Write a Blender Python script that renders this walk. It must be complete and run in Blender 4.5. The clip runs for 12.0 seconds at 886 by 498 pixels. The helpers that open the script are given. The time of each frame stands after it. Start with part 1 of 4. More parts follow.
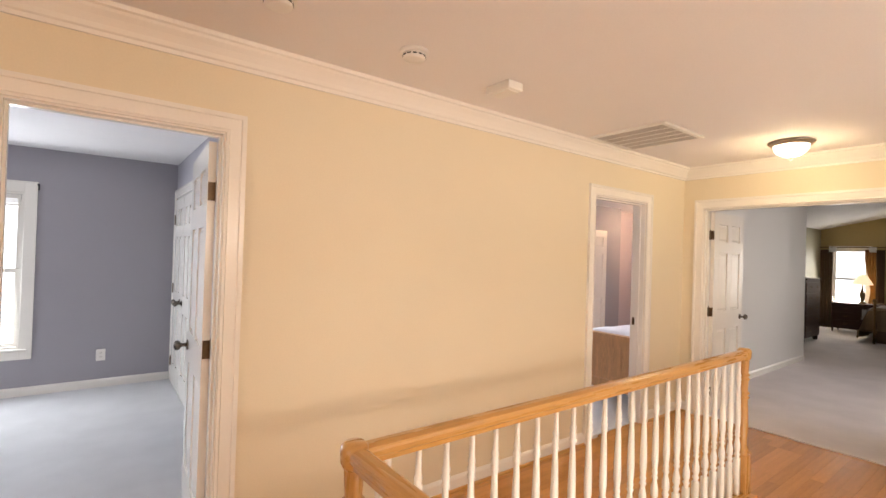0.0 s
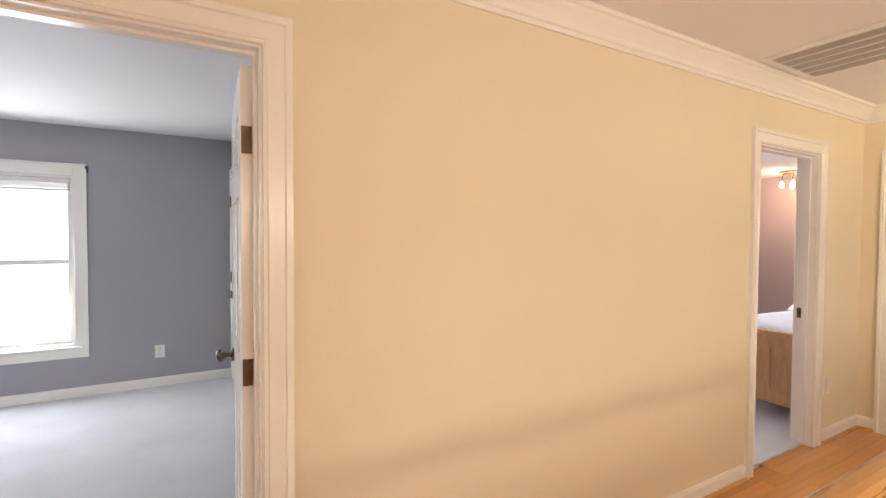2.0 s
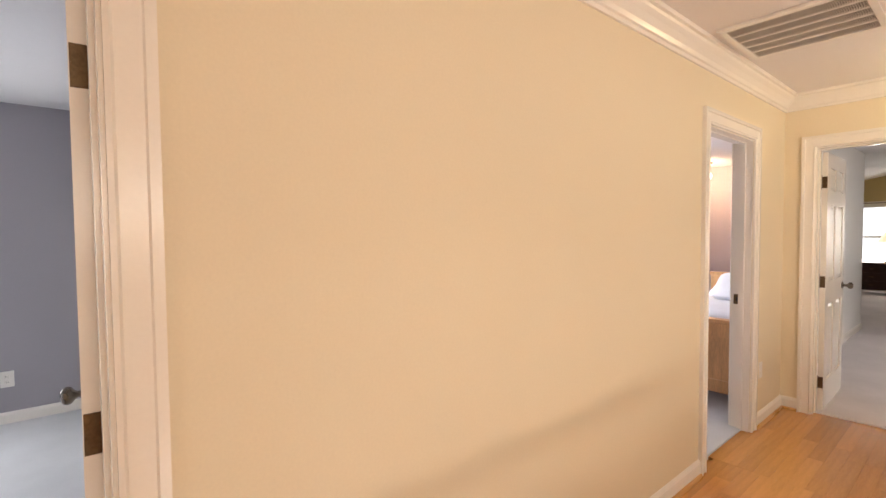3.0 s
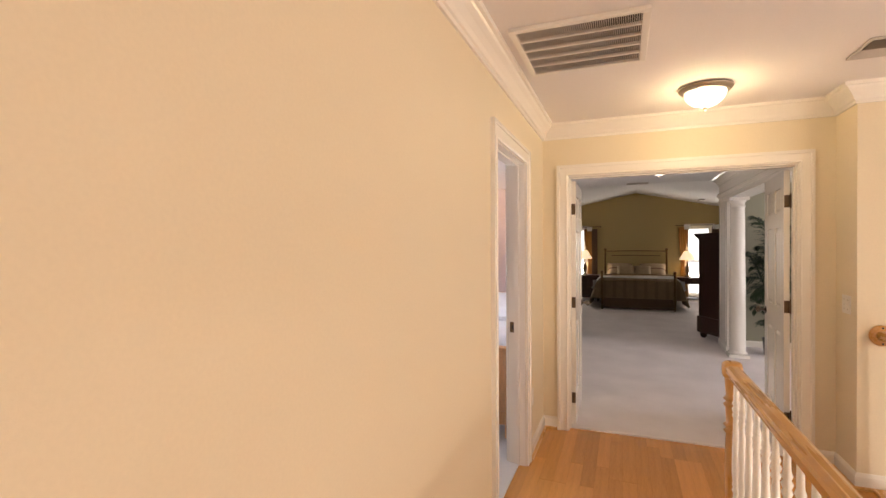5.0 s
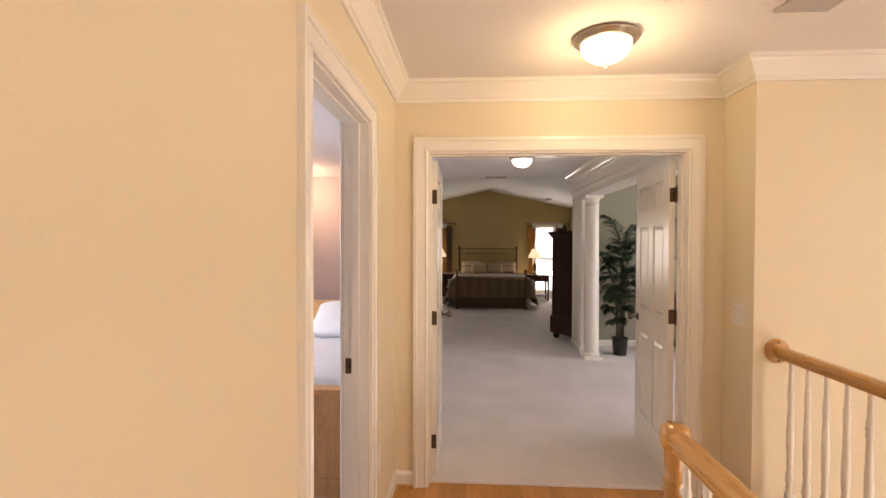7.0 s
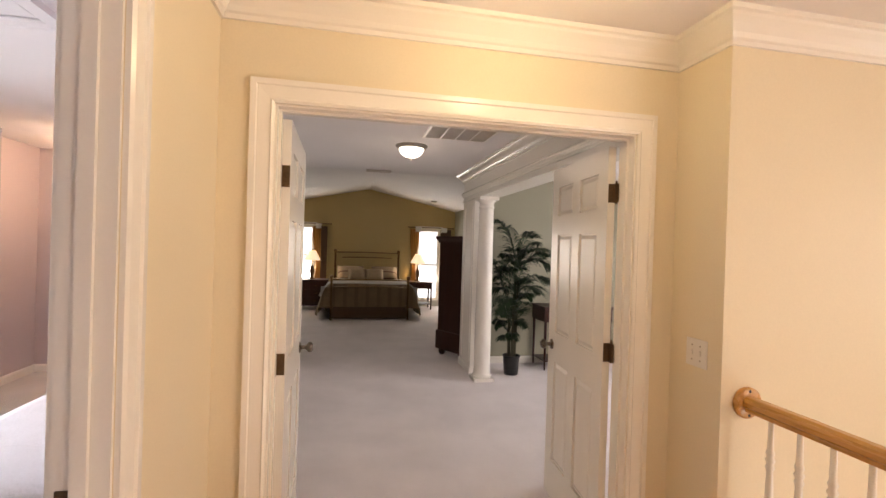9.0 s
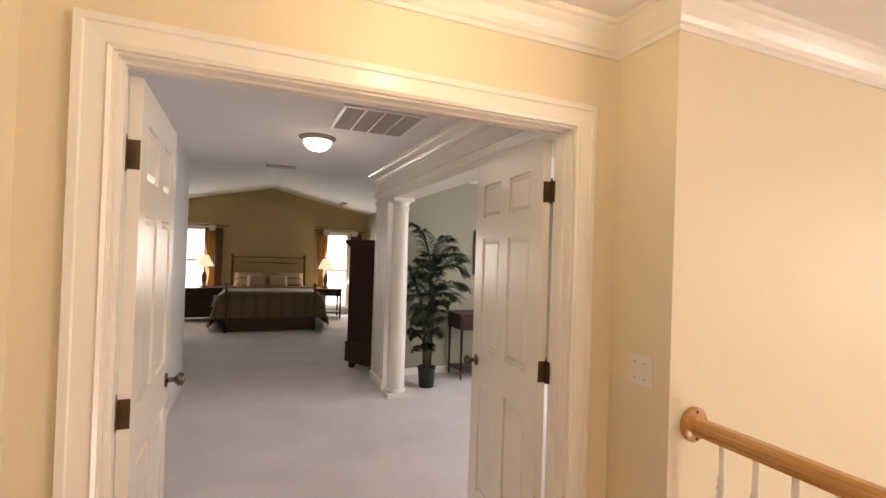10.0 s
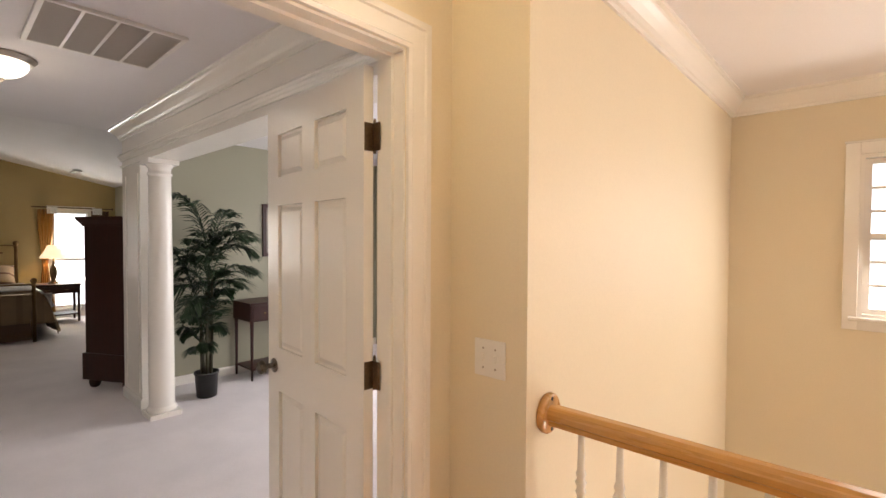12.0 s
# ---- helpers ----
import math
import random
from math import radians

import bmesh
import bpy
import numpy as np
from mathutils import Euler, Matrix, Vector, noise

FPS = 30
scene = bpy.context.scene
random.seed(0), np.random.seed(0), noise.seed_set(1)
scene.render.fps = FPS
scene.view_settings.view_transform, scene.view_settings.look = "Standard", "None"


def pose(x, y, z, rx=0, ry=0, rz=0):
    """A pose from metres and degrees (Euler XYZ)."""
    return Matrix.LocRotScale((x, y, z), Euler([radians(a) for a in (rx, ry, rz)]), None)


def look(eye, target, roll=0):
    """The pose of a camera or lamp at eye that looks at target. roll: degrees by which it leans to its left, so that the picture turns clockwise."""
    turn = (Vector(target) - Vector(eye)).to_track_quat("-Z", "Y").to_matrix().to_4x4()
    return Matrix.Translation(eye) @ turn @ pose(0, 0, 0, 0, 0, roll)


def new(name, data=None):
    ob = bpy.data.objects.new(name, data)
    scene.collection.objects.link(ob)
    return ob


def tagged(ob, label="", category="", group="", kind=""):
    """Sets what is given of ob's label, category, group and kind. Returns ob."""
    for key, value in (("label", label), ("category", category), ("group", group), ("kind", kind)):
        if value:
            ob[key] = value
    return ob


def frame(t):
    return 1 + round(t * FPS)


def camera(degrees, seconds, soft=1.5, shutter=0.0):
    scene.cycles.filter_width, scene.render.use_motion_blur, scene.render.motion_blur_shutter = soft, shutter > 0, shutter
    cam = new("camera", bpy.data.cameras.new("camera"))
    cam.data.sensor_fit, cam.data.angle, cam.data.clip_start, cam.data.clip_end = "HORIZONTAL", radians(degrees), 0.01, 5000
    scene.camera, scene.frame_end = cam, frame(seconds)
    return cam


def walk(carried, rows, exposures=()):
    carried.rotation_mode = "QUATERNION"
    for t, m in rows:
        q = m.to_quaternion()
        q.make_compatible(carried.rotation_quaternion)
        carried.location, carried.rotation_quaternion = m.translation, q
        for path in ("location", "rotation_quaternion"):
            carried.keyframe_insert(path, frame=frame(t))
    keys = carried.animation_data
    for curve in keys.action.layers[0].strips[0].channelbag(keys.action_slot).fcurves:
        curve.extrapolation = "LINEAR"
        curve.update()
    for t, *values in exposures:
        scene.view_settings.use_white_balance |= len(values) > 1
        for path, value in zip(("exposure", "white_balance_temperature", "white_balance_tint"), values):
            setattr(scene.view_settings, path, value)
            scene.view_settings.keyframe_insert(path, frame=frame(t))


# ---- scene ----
cam = camera(87.5, 12.0)
PATH = [
    (0, (0.174, 0.326, 1.505), (1.377, 1.924, 1.526), 1.8),
    (0.5, (0.267, 0.505, 1.493), (1.341, 2.192, 1.522), 1.9),
    (1, (0.343, 0.693, 1.491), (1.312, 2.442, 1.497), 1.1),
    (1.5, (0.402, 0.904, 1.487), (1.341, 2.67, 1.46), 0.5),
    (2, (0.416, 1.14, 1.464), (1.411, 2.874, 1.406), 0.3),
    (2.5, (0.449, 1.355, 1.433), (1.579, 3.004, 1.361), 0.2),
    (2.7, (0.489, 1.441, 1.424), (1.679, 3.047, 1.348), -0.1),
    (4.3, (0.911, 1.912, 1.487), (2.629, 2.936, 1.44), -0.5),
    (4.5, (0.967, 1.953, 1.481), (2.739, 2.881, 1.442), -0.3),
    (5, (1.161, 2.019, 1.487), (3.025, 2.743, 1.47), -0.3),
    (5.5, (1.393, 2.099, 1.503), (3.314, 2.657, 1.483), 0.3),
    (6, (1.635, 2.166, 1.508), (3.596, 2.558, 1.484), 0.6),
    (6.5, (1.919, 2.167, 1.501), (3.903, 2.418, 1.473), 0.2),
    (7, (2.182, 2.17, 1.495), (4.178, 2.288, 1.462), 0.2),
    (9, (3.122, 2.134, 1.51), (5.082, 1.739, 1.499), 1.8),
    (9.5, (3.3, 2.109, 1.521), (5.213, 1.525, 1.529), 1.9),
    (10, (3.478, 2.062, 1.512), (5.328, 1.302, 1.533), 1.9),
    (10.5, (3.639, 2.032, 1.515), (5.396, 1.076, 1.518), 1.6),
    (11, (3.751, 1.991, 1.503), (5.394, 0.85, 1.479), 0.9),
    (11.5, (3.851, 1.942, 1.493), (5.348, 0.617, 1.447), 0.4),
    (12, (3.952, 1.848, 1.472), (5.301, 0.372, 1.422), 0.3),
]
walk(cam, [(t, look(eye, target, roll)) for t, eye, target, roll in PATH], [(0.0, -0.30, 6500, 10), (2.5, -0.32, 6500, 10), (5.0, -0.40, 6750, 13), (7.5, -0.38, 6850, 14), (10.0, -0.28, 6700, 12), (12.0, -0.18, 6400, 10)])

# ---- light ----
scene.view_settings.exposure = 0.0
world = bpy.data.worlds.new("sky")
scene.world = world
world.use_nodes = True
wn = world.node_tree
sky = wn.nodes.new("ShaderNodeTexSky")
sky.sky_type = 'NISHITA'
sky.sun_disc = False
sky.sun_elevation = math.radians(42)
sky.sun_rotation = math.radians(200)
sky.air_density = 1.0
sky.dust_density = 4.0
wn.links.new(sky.outputs[0], wn.nodes["Background"].inputs[0])
wn.nodes["Background"].inputs[1].default_value = 0.15


def lamp(kind, name, m, power, colour, size=0.1, size_y=None):
    d = bpy.data.lights.new(name, kind)
    d.energy = power
    d.color = colour
    if kind == 'AREA':
        d.shape = 'RECTANGLE'
        d.size = size
        d.size_y = size_y or size
    elif kind == 'POINT':
        d.shadow_soft_size = size
    elif kind == 'SUN':
        d.angle = size
    ob = new(name, d)
    ob.matrix_world = m
    return ob


# sky light: foyer, grey bedroom and main bedroom windows are seen; the fills are added
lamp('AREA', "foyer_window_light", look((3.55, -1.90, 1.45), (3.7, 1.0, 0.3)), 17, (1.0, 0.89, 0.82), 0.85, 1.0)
# added lamp in an unseen slot, set so the handrail shadow falls right
lamp('AREA', "foyer_slot_fill", look((1.35, -1.90, 1.72), (1.5, 1.6, 1.0)), 60, (1.0, 0.80, 0.645), 2.4, 0.38)
# added fill from below, in an unseen opening; lifts ceiling and stair wall
lamp('AREA', "foyer_low_fill", look((0.95, -1.90, -1.35), (3.4, 1.6, 1.4)), 96, (1.0, 0.85, 0.75), 1.4, 1.4)
# added fill from an invented west opening, brightens stair and south walls
lamp('AREA', "landing_fill", look((-2.15, 0.6, 1.5), (2.0, -0.7, 1.2)), 31, (1.0, 0.79, 0.64), 1.6, 1.3)
lamp('AREA', "grey_room_window_light", look((-0.95, 6.26, 1.2), (-0.6, 3.0, 0.9)), 52, (0.89, 0.93, 1.0), 1.1, 1.5)
# added side fill for the grey bedroom, out of view to the west
lamp('AREA', "grey_room_side_fill", look((-3.35, 4.4, 1.3), (0.0, 4.4, 0.9)), 34, (0.89, 0.93, 1.0), 1.1, 1.5)
# added daylight fill for the lavender bedroom; no window is seen there
lamp('AREA', "second_room_fill", look((5.2, 5.15, 1.3), (5.0, 3.2, 0.7)), 66, (0.90, 0.93, 1.0), 1.3, 1.3)
lamp('AREA', "main_window_light", look((14.42, 0.21, 1.25), (11.0, 0.9, 0.1)), 34, (1.0, 0.93, 0.84), 0.55, 1.3)
lamp('AREA', "main_window_light", look((14.42, 3.30, 1.25), (11.0, 2.6, 0.1)), 34, (1.0, 0.93, 0.84), 0.65, 1.3)
# added fill for carpet and sage walls, from an unseen south opening
lamp('AREA', "sitting_fill", look((6.9, -2.12, 1.3), (7.2, 1.5, 0.5)), 52, (1.0, 0.93, 0.92), 1.6, 1.4)
# electric lamps
lamp('POINT', "hall_bulb", pose(4.37, 1.55, 2.24), 10.5, (1.0, 0.76, 0.43), 0.07)
lamp('POINT', "vestibule_bulb", pose(7.40, 1.60, 2.24), 1.8, (1.0, 0.80, 0.58), 0.07)
lamp('POINT', "second_room_bulb", pose(8.25, 4.5, 2.15), 38, (1.0, 0.62, 0.36), 0.04)
lamp('POINT', "bedside_bulb", pose(14.0, 2.96, 1.20), 7, (1.0, 0.68, 0.34), 0.04)
lamp('POINT', "bedside_bulb", pose(14.1, 0.52, 1.20), 7, (1.0, 0.68, 0.34), 0.04)


# ---- materials ----
def material(name, colour, rough=0.6, metal=0.0, vary=0.06, scale=3.0, fine=120.0, bump=0.0, bump_scale=200.0, spec=0.5, emit=None, emit_strength=0.0, random_tone=0.0, stretch=None, coat=0.0, rough_vary=0.06):
    m = bpy.data.materials.new(name)
    m.use_nodes = True
    nt = m.node_tree
    L = nt.links.new
    b = nt.nodes["Principled BSDF"]
    b.inputs["Roughness"].default_value = rough
    b.inputs["Metallic"].default_value = metal
    b.inputs["Specular IOR Level"].default_value = spec
    b.inputs["Coat Weight"].default_value = coat
    b.inputs["Coat Roughness"].default_value = 0.15
    tc = nt.nodes.new("ShaderNodeTexCoord")
    mp = nt.nodes.new("ShaderNodeMapping")
    L(tc.outputs["Object"], mp.inputs[0])
    if stretch:
        mp.inputs["Scale"].default_value = stretch
    n1 = nt.nodes.new("ShaderNodeTexNoise")
    n1.inputs["Scale"].default_value = scale
    n1.inputs["Detail"].default_value = 5
    L(mp.outputs[0], n1.inputs["Vector"])
    n2 = nt.nodes.new("ShaderNodeTexNoise")
    n2.inputs["Scale"].default_value = fine
    n2.inputs["Detail"].default_value = 3
    L(mp.outputs[0], n2.inputs["Vector"])
    add = nt.nodes.new("ShaderNodeMath")
    add.operation = 'ADD'
    L(n1.outputs[0], add.inputs[0])
    L(n2.outputs[0], add.inputs[1])
    last = add
    if random_tone:
        oi = nt.nodes.new("ShaderNodeObjectInfo")
        mul = nt.nodes.new("ShaderNodeMath")
        mul.operation = 'MULTIPLY_ADD'
        mul.inputs[1].default_value = random_tone
        L(oi.outputs["Random"], mul.inputs[0])
        L(add.outputs[0], mul.inputs[2])
        last = mul
    mr = nt.nodes.new("ShaderNodeMapRange")
    mr.inputs["From Min"].default_value = 0.7
    mr.inputs["From Max"].default_value = 1.3 + random_tone
    L(last.outputs[0], mr.inputs[0])
    cr = nt.nodes.new("ShaderNodeMix")
    cr.data_type = 'RGBA'
    lo = [max(0.0, c * (1 - vary)) for c in colour]
    hi = [min(1.0, c * (1 + vary)) for c in colour]
    cr.inputs["A"].default_value = (*lo, 1)
    cr.inputs["B"].default_value = (*hi, 1)
    L(mr.outputs[0], cr.inputs["Factor"])
    L(cr.outputs["Result"], b.inputs["Base Color"])
    rr = nt.nodes.new("ShaderNodeMapRange")
    rr.inputs["To Min"].default_value = max(0.02, rough - rough_vary)
    rr.inputs["To Max"].default_value = min(1.0, rough + rough_vary)
    L(n1.outputs[0], rr.inputs[0])
    L(rr.outputs[0], b.inputs["Roughness"])
    if bump:
        n3 = nt.nodes.new("ShaderNodeTexNoise")
        n3.inputs["Scale"].default_value = bump_scale
        n3.inputs["Detail"].default_value = 4
        L(mp.outputs[0], n3.inputs["Vector"])
        bp = nt.nodes.new("ShaderNodeBump")
        bp.inputs["Strength"].default_value = bump
        bp.inputs["Distance"].default_value = 0.004
        L(n3.outputs[0], bp.inputs["Height"])
        L(bp.outputs[0], b.inputs["Normal"])
    if emit:
        b.inputs["Emission Color"].default_value = (*emit, 1)
        b.inputs["Emission Strength"].default_value = emit_strength
    return m


M = {}
M["hall_paint"] = material("hall_paint", (0.78, 0.69, 0.515), 0.55, vary=0.025, scale=1.2, bump=0.05, bump_scale=350)
M["trim"] = material("white_trim_paint", (0.86, 0.825, 0.76), 0.23, vary=0.015, scale=2, rough_vary=0.01)
M["ceiling"] = material("ceiling_paint", (0.81, 0.77, 0.75), 0.8, vary=0.02, scale=1.0, bump=0.08, bump_scale=300)
M["white_ceiling"] = material("white_ceiling_paint", (0.76, 0.735, 0.735), 0.8, vary=0.02, bump=0.08, bump_scale=300)
M["grey_paint"] = material("grey_lavender_paint", (0.345, 0.332, 0.362), 0.6, vary=0.025, scale=1.2, bump=0.05, bump_scale=350)
M["lavender_paint"] = material("pale_lavender_paint", (0.55, 0.48, 0.50), 0.6, vary=0.025, scale=1.2, bump=0.05, bump_scale=350)
M["olive_paint"] = material("olive_paint", (0.49, 0.385, 0.185), 0.6, vary=0.025, scale=1.2, bump=0.05, bump_scale=350)
M["sage_paint"] = material("sage_paint", (0.32, 0.305, 0.225), 0.6, vary=0.025, scale=1.2, bump=0.05, bump_scale=350)
M["pale_paint"] = material("pale_grey_green_paint", (0.70, 0.68, 0.65), 0.55, vary=0.02, scale=1.2, bump=0.05, bump_scale=350)
M["carpet"] = material("carpet", (0.80, 0.755, 0.765), 0.95, vary=0.10, scale=2.2, fine=260, bump=0.9, bump_scale=330, spec=0.1)
M["white_carpet"] = material("white_carpet", (0.66, 0.66, 0.67), 0.95, vary=0.10, scale=2.5, fine=240, bump=0.9, bump_scale=300, spec=0.1)
M["oak_floor"] = material("oak_floor", (0.61, 0.285, 0.075), 0.17, vary=0.27, scale=6, fine=45, bump=0.03, bump_scale=60, random_tone=0.85, stretch=(0.35, 6, 6), coat=0.35)
M["oak"] = material("varnished_oak", (0.55, 0.295, 0.085), 0.28, vary=0.09, scale=7, fine=50, bump=0.04, bump_scale=80, stretch=(0.4, 6, 6), coat=0.3)
M["oak_y"] = material("varnished_oak_turned", (0.55, 0.295, 0.085), 0.28, vary=0.09, scale=7, fine=50, bump=0.04, bump_scale=80, stretch=(6, 0.4, 6), coat=0.3)
M["oak_z"] = material("varnished_oak_upright", (0.52, 0.27, 0.08), 0.28, vary=0.09, scale=7, fine=50, bump=0.04, bump_scale=80, stretch=(6, 6, 0.4), coat=0.3)
M["pine"] = material("honey_pine", (0.68, 0.38, 0.17), 0.4, vary=0.18, scale=5, fine=40, stretch=(6, 6, 0.5), bump=0.03)
M["mahogany"] = material("dark_mahogany", (0.036, 0.009, 0.006), 0.42, vary=0.25, scale=6, fine=40, stretch=(6, 6, 0.5), spec=0.35)
M["bronze"] = material("aged_bronze", (0.14, 0.095, 0.055), 0.42, 0.85, vary=0.2, scale=30)
M["nickel"] = material("brushed_nickel", (0.42, 0.37, 0.31), 0.32, 0.95, vary=0.08, scale=20)
M["knob"] = material("dark_pewter", (0.17, 0.145, 0.12), 0.28, 0.95, vary=0.1, scale=20)
M["brass"] = material("antique_brass", (0.20, 0.13, 0.06), 0.4, 0.9, vary=0.15, scale=20)
# near-black colour in place of the shade inside a duct
M["duct_shade"] = material("painted_duct_shade", (0.035, 0.030, 0.027), 0.9)
M["plastic"] = material("white_plastic", (0.80, 0.77, 0.72), 0.35, vary=0.015)
M["louvre"] = material("grey_louvre_paint", (0.55, 0.50, 0.45), 0.5, vary=0.03)
# register paint, and the painted shade on the hall register's near blades
M["taupe"] = material("taupe_paint_and_blade_shade", (0.30, 0.25, 0.20), 0.5, vary=0.04)
M["dark"] = material("black_plastic", (0.012, 0.012, 0.012), 0.4)
M["glow"] = material("lit_frosted_glass", (0.85, 0.82, 0.75), 0.4, emit=(1.0, 0.86, 0.62), emit_strength=5.0)
M["glow_soft"] = material("lit_frosted_glass_soft", (0.85, 0.82, 0.75), 0.4, emit=(1.0, 0.92, 0.80), emit_strength=3.5)
M["shade"] = material("lit_lamp_shade", (0.80, 0.68, 0.48), 0.8, emit=(1.0, 0.76, 0.48), emit_strength=1.2, bump=0.1)
M["bulb"] = material("lit_bulb", (0.9, 0.9, 0.9), 0.3, emit=(1.0, 0.85, 0.65), emit_strength=30)
M["linen"] = material("white_quilt_cotton", (0.82, 0.82, 0.86), 0.9, vary=0.04, scale=8, bump=0.7, bump_scale=60)
M["sheer"] = material("sheer_white_fabric", (0.85, 0.85, 0.85), 0.9, vary=0.03)
M["gold_cloth"] = material("gold_curtain_cloth", (0.36, 0.17, 0.04), 0.7, vary=0.2, scale=15, stretch=(4, 4, 0.5))
M["brown_cloth"] = material("brown_curtain_cloth", (0.10, 0.06, 0.035), 0.8, vary=0.2, scale=15, stretch=(4, 4, 0.5))


def striped(name, ground, stripe, period, width, axis, rough=0.8):
    """Woven cloth with a stripe every period metres along one axis, and a soft weave."""
    m = material(name, ground, rough, vary=0.16, scale=9, fine=220, bump=0.35, bump_scale=90)
    nt = m.node_tree
    b = nt.nodes["Principled BSDF"]
    cloth = b.inputs["Base Color"].links[0].from_socket
    tc = nt.nodes.new("ShaderNodeTexCoord")
    sep = nt.nodes.new("ShaderNodeSeparateXYZ")
    nt.links.new(tc.outputs["Object"], sep.inputs[0])
    pp = nt.nodes.new("ShaderNodeMath")
    pp.operation = 'PINGPONG'
    pp.inputs[1].default_value = period / 2
    nt.links.new(sep.outputs[axis], pp.inputs[0])
    mr = nt.nodes.new("ShaderNodeMapRange")
    mr.inputs["From Min"].default_value = width / 2 + 0.004
    mr.inputs["From Max"].default_value = width / 2 - 0.004
    nt.links.new(pp.outputs[0], mr.inputs[0])
    mx = nt.nodes.new("ShaderNodeMix")
    mx.data_type = 'RGBA'
    nt.links.new(mr.outputs[0], mx.inputs["Factor"])
    nt.links.new(cloth, mx.inputs["A"])
    mx.inputs["B"].default_value = (*stripe, 1)
    nt.links.new(mx.outputs["Result"], b.inputs["Base Color"])
    return m


M["quilt"] = striped("olive_striped_quilt", (0.215, 0.155, 0.09), (0.175, 0.122, 0.07), 0.22, 0.07, 1)
M["sham"] = striped("striped_sham_cloth", (0.34, 0.25, 0.16), (0.13, 0.06, 0.035), 0.19, 0.035, 1)
# stripes of the quilt, with window sheen put into a silver-grey ground
M["quilt_sheen"] = striped("striped_quilt_sheen", (0.33, 0.32, 0.31), (0.16, 0.13, 0.10), 0.17, 0.05, 0, 0.55)
M["pillow"] = material("tan_pillow_cloth", (0.27, 0.20, 0.125), 0.85, vary=0.2, scale=12, bump=0.2, bump_scale=60)
M["leaf"] = material("palm_leaf", (0.018, 0.042, 0.015), 0.45, vary=0.5, scale=9, random_tone=0.5)
M["stem"] = material("palm_cane", (0.06, 0.055, 0.03), 0.6, vary=0.3, scale=30)
M["soil"] = material("soil", (0.03, 0.022, 0.015), 0.95, vary=0.4, scale=60, bump=0.8)
M["picture"] = material("muted_print", (0.22, 0.20, 0.17), 0.5, vary=0.5, scale=9)
M["stone"] = material("foyer_floor_tile", (0.60, 0.53, 0.45), 0.4, vary=0.1)
M["outside"] = material("bright_haze", (0.8, 0.8, 0.8), 1.0, emit=(0.97, 0.98, 1.0), emit_strength=2.4)


def glass_material():
    m = bpy.data.materials.new("window_glass")
    m.use_nodes = True
    b = m.node_tree.nodes["Principled BSDF"]
    b.inputs["Transmission Weight"].default_value = 1.0
    b.inputs["Roughness"].default_value = 0.0
    b.inputs["IOR"].default_value = 1.05
    return m


M["glass"] = glass_material()


# ---- mesh helpers ----
def mesh_of(name, bm, mat, smooth=False):
    me = bpy.data.meshes.new(name)
    bmesh.ops.recalc_face_normals(bm, faces=bm.faces[:])
    if smooth:
        for f in bm.faces:
            f.smooth = True
    bm.to_mesh(me)
    bm.free()
    me.materials.append(M[mat])
    return me


def part(name, bm, mat, parent=None, label="", smooth=False, m=None):
    ob = new(name, mesh_of(name, bm, mat, smooth))
    if parent is not None:
        ob.parent = parent
    if m is not None:
        ob.matrix_local = m
    if label:
        tagged(ob, label)
    return ob


def thing(name, label, category, group="", kind="", m=None):
    ob = new(name)
    ob.empty_display_size = 0.1
    if m is not None:
        ob.matrix_world = m
    return tagged(ob, label, category, group, kind)


def structure(name, bm, mat, label="", category="", smooth=False):
    return tagged(part(name, bm, mat, None, smooth=smooth), label, category, kind="structure")


def box(bm, x0, y0, z0, x1, y1, z1, bevel=0.0):
    r = bmesh.ops.create_cube(bm, size=1.0)
    vs = r["verts"]
    for v in vs:
        v.co = ((x0 + x1) / 2 + v.co.x * (x1 - x0), (y0 + y1) / 2 + v.co.y * (y1 - y0), (z0 + z1) / 2 + v.co.z * (z1 - z0))
    if bevel:
        es = list({e for v in vs for e in v.link_edges})
        bmesh.ops.bevel(bm, geom=es, offset=bevel, segments=2, affect='EDGES', profile=0.5)
    return bm


def boxes(*bs, bevel=0.0):
    bm = bmesh.new()
    for b in bs:
        box(bm, *b, bevel=bevel)
    return bm


def lathe(profile, seg=20, m=None, bm=None, squash=1.0, caps=True):
    bm = bm or bmesh.new()
    rings = []
    for r, z in profile:
        ring = []
        for i in range(seg):
            a = 2 * math.pi * i / seg
            v = Vector((max(r, 0.0004) * math.cos(a), max(r, 0.0004) * math.sin(a) * squash, z))
            ring.append(bm.verts.new(m @ v if m else v))
        rings.append(ring)
    for a, b in zip(rings, rings[1:]):
        for i in range(seg):
            j = (i + 1) % seg
            bm.faces.new((a[i], a[j], b[j], b[i]))
    if caps:
        bm.faces.new(rings[0][::-1])
        bm.faces.new(rings[-1])
    return bm


